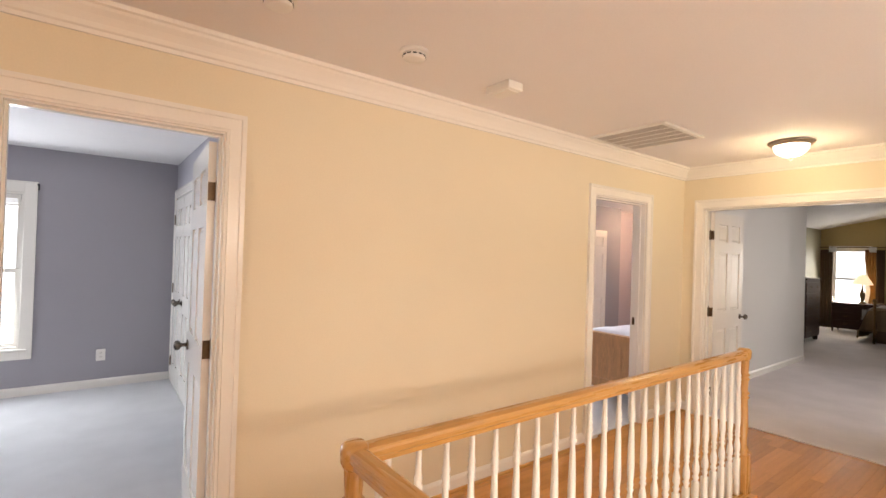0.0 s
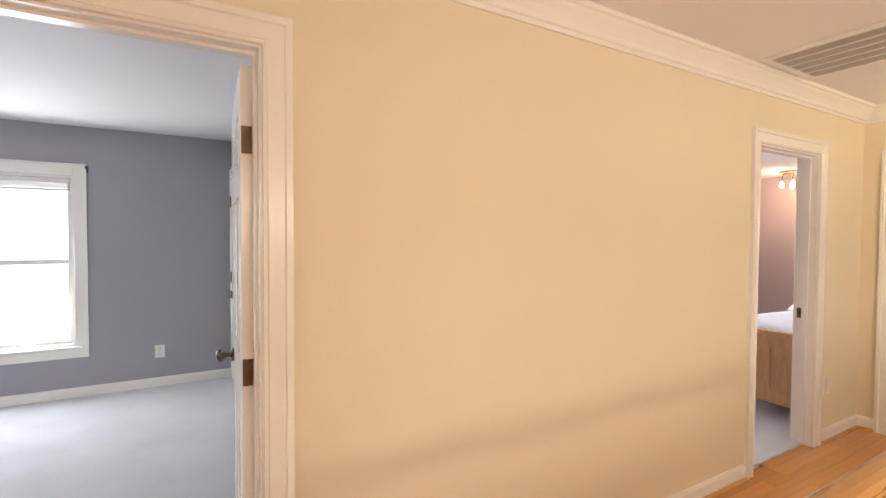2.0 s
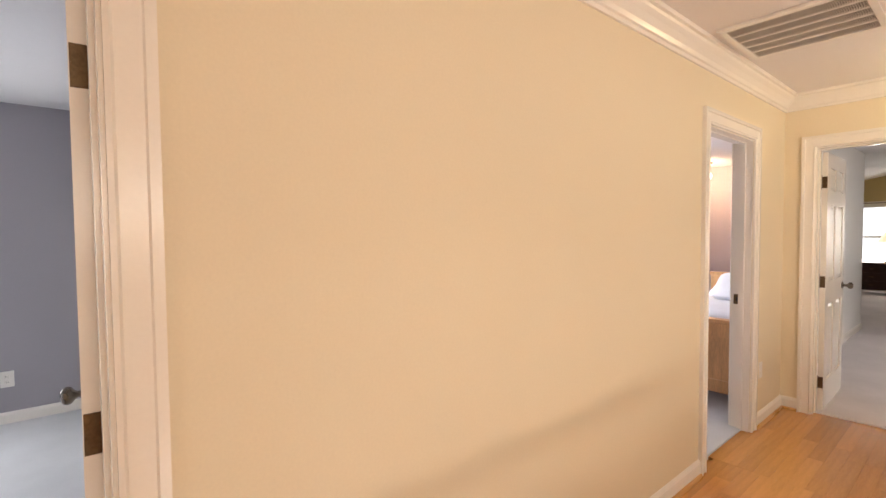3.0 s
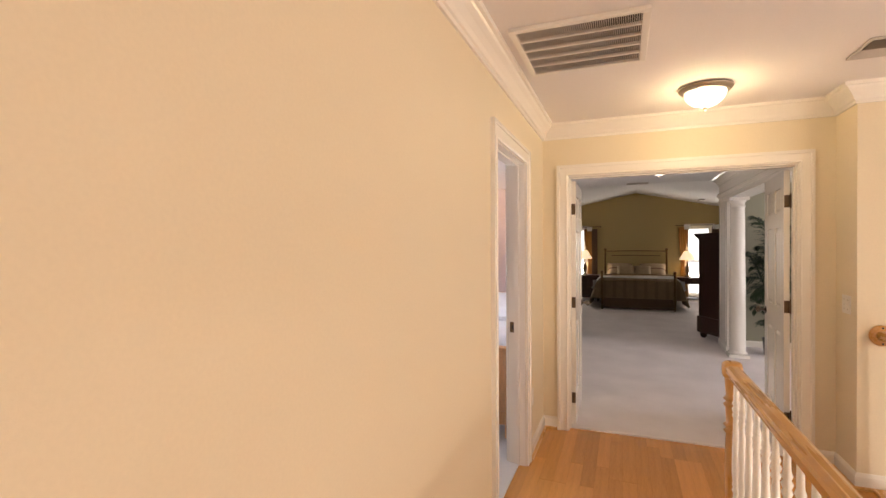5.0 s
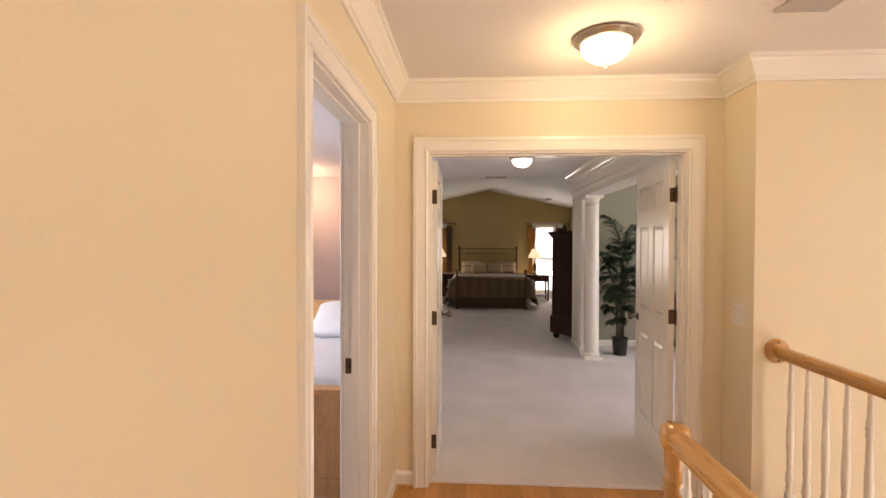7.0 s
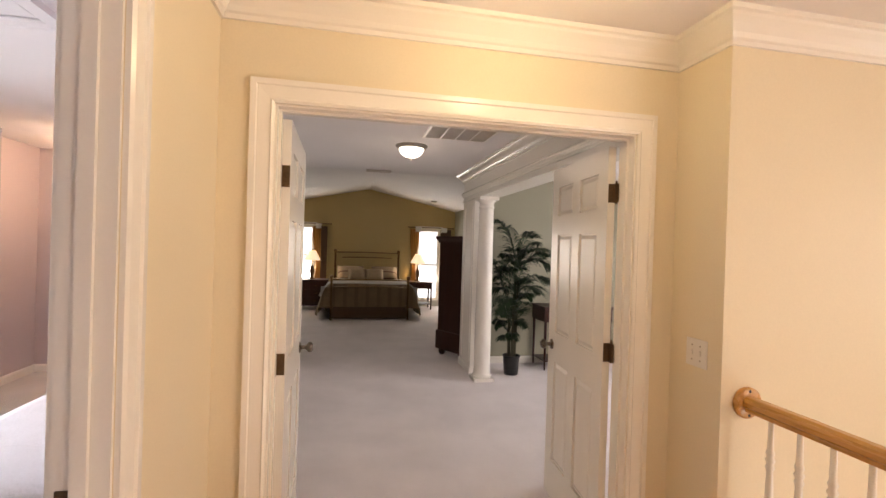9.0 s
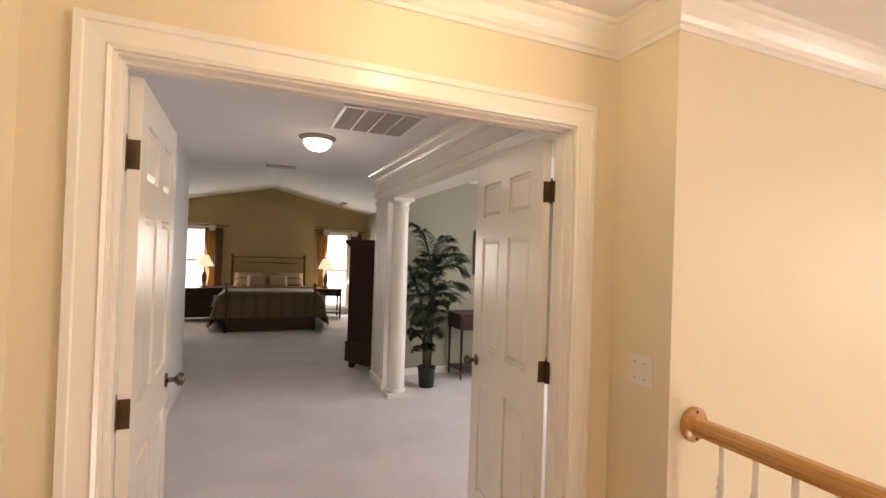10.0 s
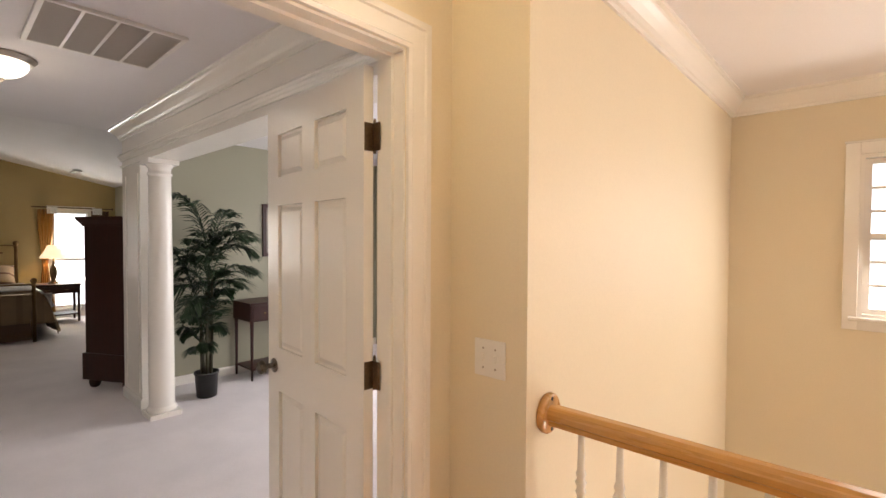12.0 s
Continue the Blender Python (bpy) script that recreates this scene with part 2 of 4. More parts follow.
def sweep(points, profile, normal, closed=False, bm=None):
    """Profile (side, along normal) carried along a flat path with mitred corners; side is normal x direction."""
    bm = bm or bmesh.new()
    n = Vector(normal).normalized()
    P = [Vector(p) for p in points]
    k = len(P)
    rings = []
    for i in range(k):
        ds = []
        if i > 0 or closed:
            ds.append((P[i] - P[i - 1]).normalized())
        if i < k - 1 or closed:
            ds.append((P[(i + 1) % k] - P[i]).normalized())
        ss = [n.cross(d) for d in ds]
        s = sum(ss, Vector()).normalized()
        s = s / max(0.2, s.dot(ss[0]))
        rings.append([bm.verts.new(P[i] + s * a + n * b) for a, b in profile])
    pairs = list(zip(rings, rings[1:])) + ([(rings[-1], rings[0])] if closed else [])
    for a, b in pairs:
        for i in range(len(profile)):
            j = (i + 1) % len(profile)
            bm.faces.new((a[i], a[j], b[j], b[i]))
    if not closed:
        bm.faces.new(rings[0][::-1])
        bm.faces.new(rings[-1])
    return bm


def tube(points, r, seg=8, bm=None, taper=None):
    bm = bm or bmesh.new()
    P = [Vector(p) for p in points]
    rings = []
    for i, p in enumerate(P):
        d = (P[min(i + 1, len(P) - 1)] - P[max(i - 1, 0)]).normalized()
        a = d.orthogonal().normalized() if i == 0 else (prev - d * prev.dot(d)).normalized()
        prev = a
        b = d.cross(a)
        rr = r if taper is None else r + (taper - r) * i / (len(P) - 1)
        rings.append([bm.verts.new(p + (a * math.cos(2 * math.pi * q / seg) + b * math.sin(2 * math.pi * q / seg)) * rr) for q in range(seg)])
    for u, w in zip(rings, rings[1:]):
        for i in range(seg):
            j = (i + 1) % seg
            bm.faces.new((u[i], u[j], w[j], w[i]))
    bm.faces.new(rings[0][::-1])
    bm.faces.new(rings[-1])
    return bm


# ---- plan ----
NY = 2.625          # hall face of the long wall
EX = 4.965          # hall face of the double-door wall
JY = 0.70           # jog beside the double door
SX = 4.67           # stair wall
FY = -1.95          # foyer window wall
WX = -2.30          # wall behind the landing
CZ = 2.44           # ceiling
WT = 0.12
DH = 2.03
D1 = (-0.115, 0.640)
D2 = (3.460, 4.250)
DD = (0.905, 2.425)

# ---- floors ----
HALL = "warm honey oak strip floor of the upstairs hall"
floor = structure("floor", boxes((WX, FY, -0.25, 0.74, NY + WT, -0.02), (0.74, 1.48, -0.25, 3.66, NY + WT, -0.02), (3.66, 0.53, -0.25, EX + 0.06, NY + WT, -0.02)), "oak_floor", HALL, "floor")
structure("floor_grey_bedroom", boxes((-3.4, NY + 0.05, -0.12, 0.92, 6.32, 0.012)), "white_carpet", "pale carpet of the grey bedroom", "carpet")
structure("floor_second_bedroom", boxes((2.3, NY + 0.05, -0.12, EX + WT, 5.9, 0.012), (EX + WT, 2.80, -0.12, 9.0, 5.9, 0.012)), "white_carpet", "pale carpet of the lavender bedroom", "carpet")
structure("floor_main_bedroom", boxes((EX + 0.055, -2.2, -0.12, 9.0, 2.75, 0.010), (9.0, -0.5, -0.12, 14.6, 4.0, 0.010)), "carpet", "soft beige-grey cut pile carpet of the main bedroom", "carpet")
structure("floor_foyer", boxes((WX, FY, -2.95, 4.9, NY, -2.80)), "stone", "foyer floor below the stairs", "floor")

# ---- ceilings ----
structure("ceiling", boxes((WX, FY, CZ, EX + 0.06, NY + 0.06, CZ + 0.1)), "ceiling", "flat painted hall ceiling", "ceiling")
structure("ceiling_grey_bedroom", boxes((-3.4, NY + 0.07, CZ - 0.03, 0.95, 6.32, CZ + 0.1)), "white_ceiling", "flat white bedroom ceiling", "ceiling")
structure("ceiling_second_bedroom", boxes((2.3, NY + 0.07, CZ - 0.004, EX + WT, 5.9, CZ + 0.1), (EX + WT, 2.805, CZ - 0.004, 9.0, 5.9, CZ + 0.1)), "white_ceiling", "flat white bedroom ceiling", "ceiling")
structure("ceiling_vestibule", boxes((EX + 0.065, -2.2, CZ - 0.004, 9.1, 2.8, CZ + 0.12)), "white_ceiling", "flat white ceiling of the bedroom entry", "ceiling")


def vault():
    bm = bmesh.new()
    pr = [(-0.5, 2.37), (1.70, 2.84), (3.95, 2.37), (3.95, 2.47), (1.70, 2.96), (-0.5, 2.47)]
    a = [bm.verts.new((9.1, y, z)) for y, z in pr]
    b = [bm.verts.new((14.6, y, z)) for y, z in pr]
    for i in range(6):
        bm.faces.new((a[i], a[(i + 1) % 6], b[(i + 1) % 6], b[i]))
    bm.faces.new((a[0], a[1], a[4], a[5]))
    bm.faces.new((a[1], a[2], a[3], a[4]))
    bm.faces.new((b[0], b[1], b[4], b[5]))
    bm.faces.new((b[1], b[2], b[3], b[4]))
    return bm


structure("ceiling_vault", vault(), "white_ceiling", "white vaulted bedroom ceiling", "ceiling")
bm = bmesh.new()
ta = [(2.80, CZ + 0.02), (0.60, CZ + 0.02), (1.70, 2.88)]
va = [bm.verts.new((9.06, y, z)) for y, z in ta]
vb = [bm.verts.new((9.10, y, z)) for y, z in ta]
bm.faces.new(va)
bm.faces.new(vb)
for i in range(3):
    bm.faces.new((va[i], va[(i + 1) % 3], vb[(i + 1) % 3], vb[i]))
structure("wall_vault_end", bm, "white_ceiling", "white gable above the entry ceiling", "wall")

# ---- walls ----
WALL = "creamy yellow painted hall wall"
structure("wall_north", boxes((WX, NY, 0, D1[0], NY + WT / 2, CZ), (D1[1], NY, 0, D2[0], NY + WT / 2, CZ), (D2[1], NY, 0, EX, NY + WT / 2, CZ),
          (D1[0], NY, DH, D1[1], NY + WT / 2, CZ), (D2[0], NY, DH, D2[1], NY + WT / 2, CZ)), "hall_paint", WALL, "wall")
structure("wall_north_grey_side", boxes((-3.4, NY + 0.06, 0, D1[0], NY + WT, CZ), (D1[1], NY + 0.06, 0, 0.94, NY + WT, CZ), (D1[0], NY + 0.06, DH, D1[1], NY + WT, CZ)), "grey_paint", "grey bedroom wall beside the door", "wall")
structure("wall_north_lavender_side", boxes((2.3, NY + 0.06, 0, D2[0], NY + WT, CZ), (D2[1], NY + 0.06, 0, EX + WT, NY + WT, CZ), (D2[0], NY + 0.06, DH, D2[1], NY + WT, CZ)), "lavender_paint", "lavender bedroom wall beside the door", "wall")
structure("wall_east", boxes((EX, JY, 0, EX + 0.06, DD[0], CZ), (EX, DD[1], 0, EX + 0.06, NY + 0.06, CZ), (EX, DD[0], DH, EX + 0.06, DD[1], CZ)), "hall_paint", WALL, "wall")
structure("wall_east_bedroom_side", boxes((EX + 0.06, -2.2, 0, EX + WT, DD[0], CZ), (EX + 0.06, DD[1], 0, EX + WT, 2.72, CZ), (EX + 0.06, DD[0], DH, EX + WT, DD[1], CZ)), "pale_paint", "pale bedroom wall beside the double door", "wall")
structure("wall_jog_and_stair", boxes((SX, FY - 0.12, -2.8, EX + 0.055, JY, CZ)), "hall_paint", "creamy yellow wall running down beside the stairs", "wall")
FW = (3.12, 3.985, 0.99, 1.99)
# low opening and high slot at x 0 to 1.9 are invented for the fills
structure("wall_south", boxes((WX - 0.12, FY - 0.12, -2.8, 0.0, FY, CZ), (1.9, FY - 0.12, -2.8, FW[0], FY, CZ), (FW[1], FY - 0.12, -2.8, SX, FY, CZ),
          (FW[0], FY - 0.12, -2.8, FW[1], FY, FW[2]), (FW[0], FY - 0.12, FW[3], FW[1], FY, CZ), (0.0, FY - 0.12, -2.8, 1.9, FY, -2.1), (0.0, FY - 0.12, -2.1, 0.2, FY, -0.6), (1.7, FY - 0.12, -2.1, 1.9, FY, -0.6), (0.0, FY - 0.12, -0.6, 1.9, FY, 1.57), (0.0, FY - 0.12, 1.87, 1.9, FY, CZ)), "hall_paint", WALL, "wall")
# the opening is never in view, made for landing_fill
structure("wall_west", boxes((WX - 0.12, FY, -2.8, WX, -0.1, CZ), (WX - 0.12, 1.4, -2.8, WX, NY + 0.06, CZ), (WX - 0.12, -0.1, -2.8, WX, 1.4, 0.85), (WX - 0.12, -0.1, 2.1, WX, 1.4, CZ)), "hall_paint", WALL, "wall")
structure("wall_well", boxes((0.0, 1.50, -2.8, 4.6, 1.60, -0.25), (0.66, FY, -0.25, 0.745, 1.5, 0.0)), "hall_paint", "wall under the hall floor beside the stairs", "wall")
# grey bedroom
GY = 6.30
GX = 0.90
GW = (-1.36, -0.375, 0.46, 1.97)
structure("wall_grey_window", boxes((-3.5, GY, 0, GW[0], GY + 0.14, CZ), (GW[1], GY, 0, GX + 0.1, GY + 0.14, CZ), (GW[0], GY, 0, GW[1], GY + 0.14, GW[2]), (GW[0], GY, GW[3], GW[1], GY + 0.14, CZ)), "grey_paint", "lavender-grey bedroom wall around the window", "wall")
structure("wall_grey_closet", boxes((GX, NY + WT, 0, GX + 0.1, 5.05, CZ), (GX, 6.22, 0, GX + 0.1, GY, CZ), (GX, 5.05, DH, GX + 0.1, 6.22, CZ)), "grey_paint", "lavender-grey closet wall", "wall")
structure("wall_closet_back", boxes((GX + 0.5, 4.9, 0, GX + 0.55, 6.4, CZ)), "grey_paint", "closet back wall", "wall")
# opening invented for the side fill, never in view
structure("wall_grey_west", boxes((-3.5, NY + WT, 0, -3.4, 3.8, CZ), (-3.5, 5.0, 0, -3.4, GY, CZ), (-3.5, 3.8, 0, -3.4, 5.0, 0.5), (-3.5, 3.8, 2.0, -3.4, 5.0, CZ)), "grey_paint", "lavender-grey bedroom wall with an unseen opening for a fill lamp", "wall")
# lavender bedroom
# the gap at x 4.5 to 5.9 is unseen, cut for the room's fill
structure("wall_lavender_north", boxes((2.3, 5.2, 0, 4.5, 5.32, CZ), (5.9, 5.2, 0, 7.95, 5.32, CZ), (4.5, 5.2, 0, 5.9, 5.32, 0.6), (4.5, 5.2, 2.0, 5.9, 5.32, CZ), (7.83, 5.32, 0, 7.95, 5.47, CZ)), "grey_paint", "grey bedroom wall", "wall")
structure("wall_lavender_recess", boxes((7.95, 5.45, 0, 9.0, 5.57, CZ), (8.9, NY + WT, 0, 9.0, 5.45, CZ)), "lavender_paint", "pale lavender alcove wall lit by a lamp", "wall")
structure("wall_lavender_west", boxes((2.2, NY + WT, 0, 2.3, 5.3, CZ)), "lavender_paint", "lavender bedroom wall", "wall")
structure("wall_lavender_south", boxes((EX + WT, 2.785, 0, 8.9, 2.845, CZ)), "lavender_paint", "lavender bedroom wall", "wall")
# main bedroom
structure("wall_vestibule", boxes((EX + WT, 2.72, 0, 9.153, 2.78, CZ)), "pale_paint", "pale painted entry wall of the main bedroom", "wall")
structure("wall_bedroom_return", boxes((9.05, 2.78, 0, 9.15, 3.95, 2.9), (9.05, 2.72, CZ + 0.002, 9.15, 2.78, 2.9)), "olive_paint", "olive bedroom wall", "wall")
structure("wall_bedroom_north", boxes((9.15, 3.85, 0, 14.6, 3.97, 2.6)), "sage_paint", "sage bedroom wall", "wall")
structure("wall_bedroom_south", boxes((9.0, -0.56, 0, 14.6, -0.45, 2.6)), "sage_paint", "sage bedroom wall", "wall")
BX = 14.5
WL = (2.97, 3.62, 0.50, 1.92)
WR = (-0.07, 0.49, 0.16, 1.92)
structure("wall_bedroom_east", boxes((BX, WL[1], 0, BX + 0.14, 4.0, 2.95), (BX, WR[1], 0, BX + 0.14, WL[0], 2.95), (BX, -0.6, 0, BX + 0.14, WR[0], 2.95),
          (BX, WL[0], 0, BX + 0.14, WL[1], WL[2]), (BX, WL[0], WL[3], BX + 0.14, WL[1], 2.95), (BX, WR[0], 0, BX + 0.14, WR[1], WR[2]), (BX, WR[0], WR[3], BX + 0.14, WR[1], 2.95)), "olive_paint", "olive green bedroom wall behind the bed", "wall")
structure("wall_sitting_east", boxes((8.90, -2.2, 0, 9.0, 0.50, CZ)), "sage_paint", "sage green wall of the sitting area", "wall")
# its opening is out of view and made up for sitting_fill
structure("wall_sitting_south", boxes((EX + WT, -2.3, 0, 6.0, -2.2, CZ), (7.8, -2.3, 0, 9.0, -2.2, CZ), (6.0, -2.3, 0, 7.8, -2.2, 0.6), (6.0, -2.3, 2.0, 7.8, -2.2, CZ)), "sage_paint", "sage wall of the sitting area", "wall")
structure("beam", boxes((EX + WT, 0.50, 2.10, 8.96, 0.70, CZ)), "trim", "white painted beam over the column", "beam")
structure("beam_end_pier", boxes((8.42, 0.50, 0, 8.96, 0.70, 2.085)), "trim", "white panelled pier at the end of the beam", "pier")

# ---- trim ----
CROWN = [(0, 0), (0.0, -0.115), (0.012, -0.115), (0.014, -0.098), (0.024, -0.092), (0.032, -0.074), (0.052, -0.05), (0.072, -0.032), (0.078, -0.022), (0.092, -0.018), (0.094, 0)]
crown = [(-a, b) for a, b in CROWN]
structure("trim_crown", sweep([(WX, NY, CZ), (EX, NY, CZ), (EX, JY, CZ), (SX, JY, CZ), (SX, FY, CZ), (WX, FY, CZ), (WX, NY, CZ)], crown, (0, 0, 1)), "trim", "white crown moulding along the hall ceiling", "crown moulding")
structure("trim_beam_crown", sweep([(EX + WT, 0.70, CZ), (8.96, 0.70, CZ), (8.96, 0.50, CZ)], CROWN, (0, 0, 1)), "trim", "white crown moulding on the beam", "crown moulding")
structure("trim_beam_band", sweep([(EX + WT, 0.70, 2.185), (8.96, 0.70, 2.185), (8.96, 0.50, 2.185)], [(0, -0.045), (0.010, -0.043), (0.013, -0.030), (0.019, -0.027), (0.022, -0.012), (0.028, -0.008), (0.030, 0.004), (0.024, 0.010), (0.018, 0.020), (0.010, 0.026), (0, 0.030)], (0, 0, 1)), "trim", "white moulding band on the beam", "moulding")
structure("trim_beam_soffit", boxes((EX + WT, 0.485, 2.085, 8.975, 0.715, 2.10)), "trim", "white soffit board under the beam", "moulding")

BASE = [(0, 0), (0.014, 0), (0.014, 0.075), (0.010, 0.085), (0.004, 0.095), (0, 0.097)]
base = [(-a, b) for a, b in BASE]
SHOE = [(-0.014, 0), (-0.030, 0), (-0.028, 0.010), (-0.022, 0.017), (-0.014, 0.019)]
CW = 0.086


def skirting(label, *runs, prof=base, mat="trim", name="baseboard"):
    bm = bmesh.new()
    for r in runs:
        sweep([(x, y, 0.0) for x, y in r], prof, (0, 0, 1), bm=bm)
    return structure(name, bm, mat, label, "baseboard")


hall_runs = ([(WX, NY), (D1[0] - CW, NY)], [(D1[1] + CW, NY), (D2[0] - CW, NY)], [(D2[1] + CW, NY), (EX, NY), (EX, DD[1] + CW)], [(EX, DD[0] - CW), (EX, JY), (SX, JY), (SX, 0.55)])
skirting("white baseboard round the hall", *hall_runs)
skirting("oak shoe moulding at the foot of the baseboard", *hall_runs, prof=SHOE, mat="oak", name="baseboard_shoe")
skirting("white baseboard in the grey bedroom", [(-3.4, GY), (GX, GY), (GX, 6.22 + CW - 0.06)], [(GX, 5.05 - CW), (GX, NY + WT)])
skirting("white baseboard in the lavender bedroom", [(2.3, 5.2), (6.6, 5.2)], [(7.5, 5.2), (7.95, 5.2), (7.95, 5.45), (8.9, 5.45), (8.9, 2.9)])
skirting("white baseboard in the main bedroom", [(EX + WT, 2.72), (9.15, 2.72)], [(9.15, 3.85), (BX, 3.85), (BX, -0.45), (9.0, -0.45)], [(8.90, 0.50), (8.90, -2.2)])

CASE = [(0, 0), (0.0, 0.012), (0.010, 0.018), (0.016, 0.012), (0.062, 0.015), (0.066, 0.022), (CW, 0.022), (CW, 0)]


def opening(name, u0, u1, top, place, label, depth):
    """Casing on both faces and a jamb liner with stop; place maps (u, out, z) to the world, out 0 at the near face and negative through the wall."""
    bm = bmesh.new()
    for face, sgn in ((0.0, 1.0), (-depth, -1.0)):
        pts = [Vector((u0, 0, 0)), Vector((u0, 0, top)), Vector((u1, 0, top)), Vector((u1, 0, 0))]
        tmp = bmesh.new()
        sweep(pts, [(a, b) for a, b in CASE], (0, -1, 0), bm=tmp)
        for f in tmp.faces:
            bm.faces.new([bm.verts.new(place((v.co.x, face - v.co.y * sgn, v.co.z))) for v in f.verts])
        tmp.free()
    bmesh.ops.remove_doubles(bm, verts=bm.verts[:], dist=0.0002)
    trim = structure(name, bm, "trim", label, "door frame")
    j = bmesh.new()
    t = 0.008
    for a in ((u0 - 0.002, u0 + t, 0, top), (u1 - t, u1 + 0.002, 0, top), (u0 + t, u1 - t, top - t, top + 0.002)):
        box(j, a[0], -depth + 0.003, a[2], a[1], -0.003, a[3])
    for a in ((u0 + t, u0 + t + 0.010, 0, top - t), (u1 - t - 0.010, u1 - t, 0, top - t), (u0 + t + 0.010, u1 - t - 0.010, top - t - 0.010, top - t)):
        box(j, a[0], -depth + 0.042, a[2], a[1], -depth + 0.075, a[3])
    for v in j.verts:
        v.co = place(v.co)
    part("jamb", j, "trim", trim)
    return trim


opening("door_frame_1", D1[0], D1[1], DH, lambda p: Vector((p[0], NY - p[1], p[2])), "white moulded casing of the grey bedroom doorway", WT)
opening("door_frame_2", D2[0], D2[1], DH, lambda p: Vector((p[0], NY - p[1], p[2])), "white moulded casing of the lavender bedroom doorway", WT)
opening("door_frame_3", DD[0], DD[1], DH, lambda p: Vector((EX - p[1], p[0], p[2])), "white moulded casing of the double doorway", WT)
opening("door_frame_4", 5.05, 6.22, DH, lambda p: Vector((GX - p[1], p[0], p[2])), "white moulded closet casing", 0.1)


# ---- doors ----
def hinge(parent, z):
    bm = boxes((-0.0022, 0.001, z - 0.044, 0.0, 0.033, z + 0.044), bevel=0.0008)
    lathe([(0.0065, z - 0.05), (0.0065, z + 0.05)], 10, pose(0, -0.006, 0), bm)
    lathe([(0.004, z + 0.05), (0.005, z + 0.056), (0.002, z + 0.060)], 8, pose(0, -0.006, 0), bm)
    box(bm, -0.036, -0.002, z - 0.044, -0.002, 0.0025, z + 0.044, bevel=0.001)
    return part("hinge", bm, "bronze", parent, "aged bronze hinge")


def knob(parent, x, y, z, out):
    bm = lathe([(0.030, 0), (0.031, 0.004), (0.027, 0.009), (0.012, 0.011), (0.010, 0.030), (0.016, 0.038), (0.026, 0.046), (0.029, 0.056), (0.026, 0.066), (0.015, 0.073), (0.0, 0.075)], 20)
    return part("knob", bm, "knob", parent, "dark pewter door knob", smooth=True, m=pose(x, y, z, -90 * out, 0, 0))


def panel_door(name, w, label, m, group="", hinges=(0.24, 1.035, 1.785), knob_z=0.93):
    """Six-panel leaf: x from the hinge to the free edge, y the thickness 0 to 0.035, z up."""
    d = thing(name, label, "door", group, m=m)
    T, H = 0.035, 2.005
    st, mul = 0.105, 0.10
    pw = (w - 2 * st - mul) / 2
    rows = [(0.23, 0.83), (1.01, 1.60), (1.715, 1.89)]
    bs = [(0, 0, 0.008, st, T, H), (w - st, 0, 0.008, w, T, H)]
    zs = [0.008] + [v for r in rows for v in r] + [H]
    for i in range(0, len(zs), 2):
        bs.append((st, 0, zs[i], w - st, T, zs[i + 1]))
    for a, b in rows:
        bs.append((st + pw, 0, a, st + pw + mul, T, b))
    part("leaf_frame", boxes(*bs), "trim", d)
    for a, b in rows:
        for x0 in (st, st + pw + mul):
            bm = bmesh.new()
            i = 0.028
            x1 = x0 + pw
            for y0, y1 in ((0.013, 0.004), (T - 0.013, T - 0.004)):
                outer = [bm.verts.new(p) for p in ((x0, y0, a), (x1, y0, a), (x1, y0, b), (x0, y0, b))]
                mid = [bm.verts.new(p) for p in ((x0 + 0.010, y0, a + 0.010), (x1 - 0.010, y0, a + 0.010), (x1 - 0.010, y0, b - 0.010), (x0 + 0.010, y0, b - 0.010))]
                inn = [bm.verts.new(p) for p in ((x0 + i, y1, a + i), (x1 - i, y1, a + i), (x1 - i, y1, b - i), (x0 + i, y1, b - i))]
                for q in range(4):
                    r = (q + 1) % 4
                    bm.faces.new((outer[q], outer[r], mid[r], mid[q]))
                    bm.faces.new((mid[q], mid[r], inn[r], inn[q]))
                bm.faces.new(inn)
            part("panel", bm, "trim", d)
    kx = w - 0.065
    knob(d, kx, T, knob_z, 1)
    knob(d, kx, 0.0, knob_z, -1)
    part("latch_plate", boxes((w - 0.001, 0.006, knob_z - 0.03, w + 0.0015, 0.029, knob_z + 0.03)), "bronze", d)
    for z in hinges:
        h = hinge(d, z)
        for dz in (-0.028, 0.0, 0.028):
            part("screw", lathe([(0.0042, 0.0), (0.0042, 0.0012), (0.002, 0.0016)], 8), "nickel", h, m=pose(-0.020 + 0.006 * (dz == 0), -0.002, z + dz, 90))
    return d


# leaf poses: local x towards the free edge, hinge pin at the origin
DX = EX + WT + 0.006
panel_door("bedroom_door", 0.745, "white six-panel double-door leaf standing open", Matrix.Translation((DX, DD[1] - 0.012, 0)) @ Matrix.Rotation(math.radians(1), 4, 'Z') @ Matrix.Scale(-1, 4, (0, 1, 0)), "double door leaves", (0.225, 1.01, 1.775))
panel_door("bedroom_door", 0.745, "white six-panel double-door leaf swung wide open", pose(DX + 0.012, DD[0] + 0.012, 0, 0, 0, -5), "double door leaves")
panel_door("grey_bedroom_door", 0.735, "white six-panel door opened into the grey bedroom", pose(D1[1] - 0.012, NY + WT + 0.006, 0, 0, 0, 86.5), hinges=(0.22, 1.015, 1.768), knob_z=0.92)
panel_door("closet_door", 0.555, "white panelled closet door, shut", pose(GX - 0.016, 6.198, 0, 0, 0, -90), "closet doors")
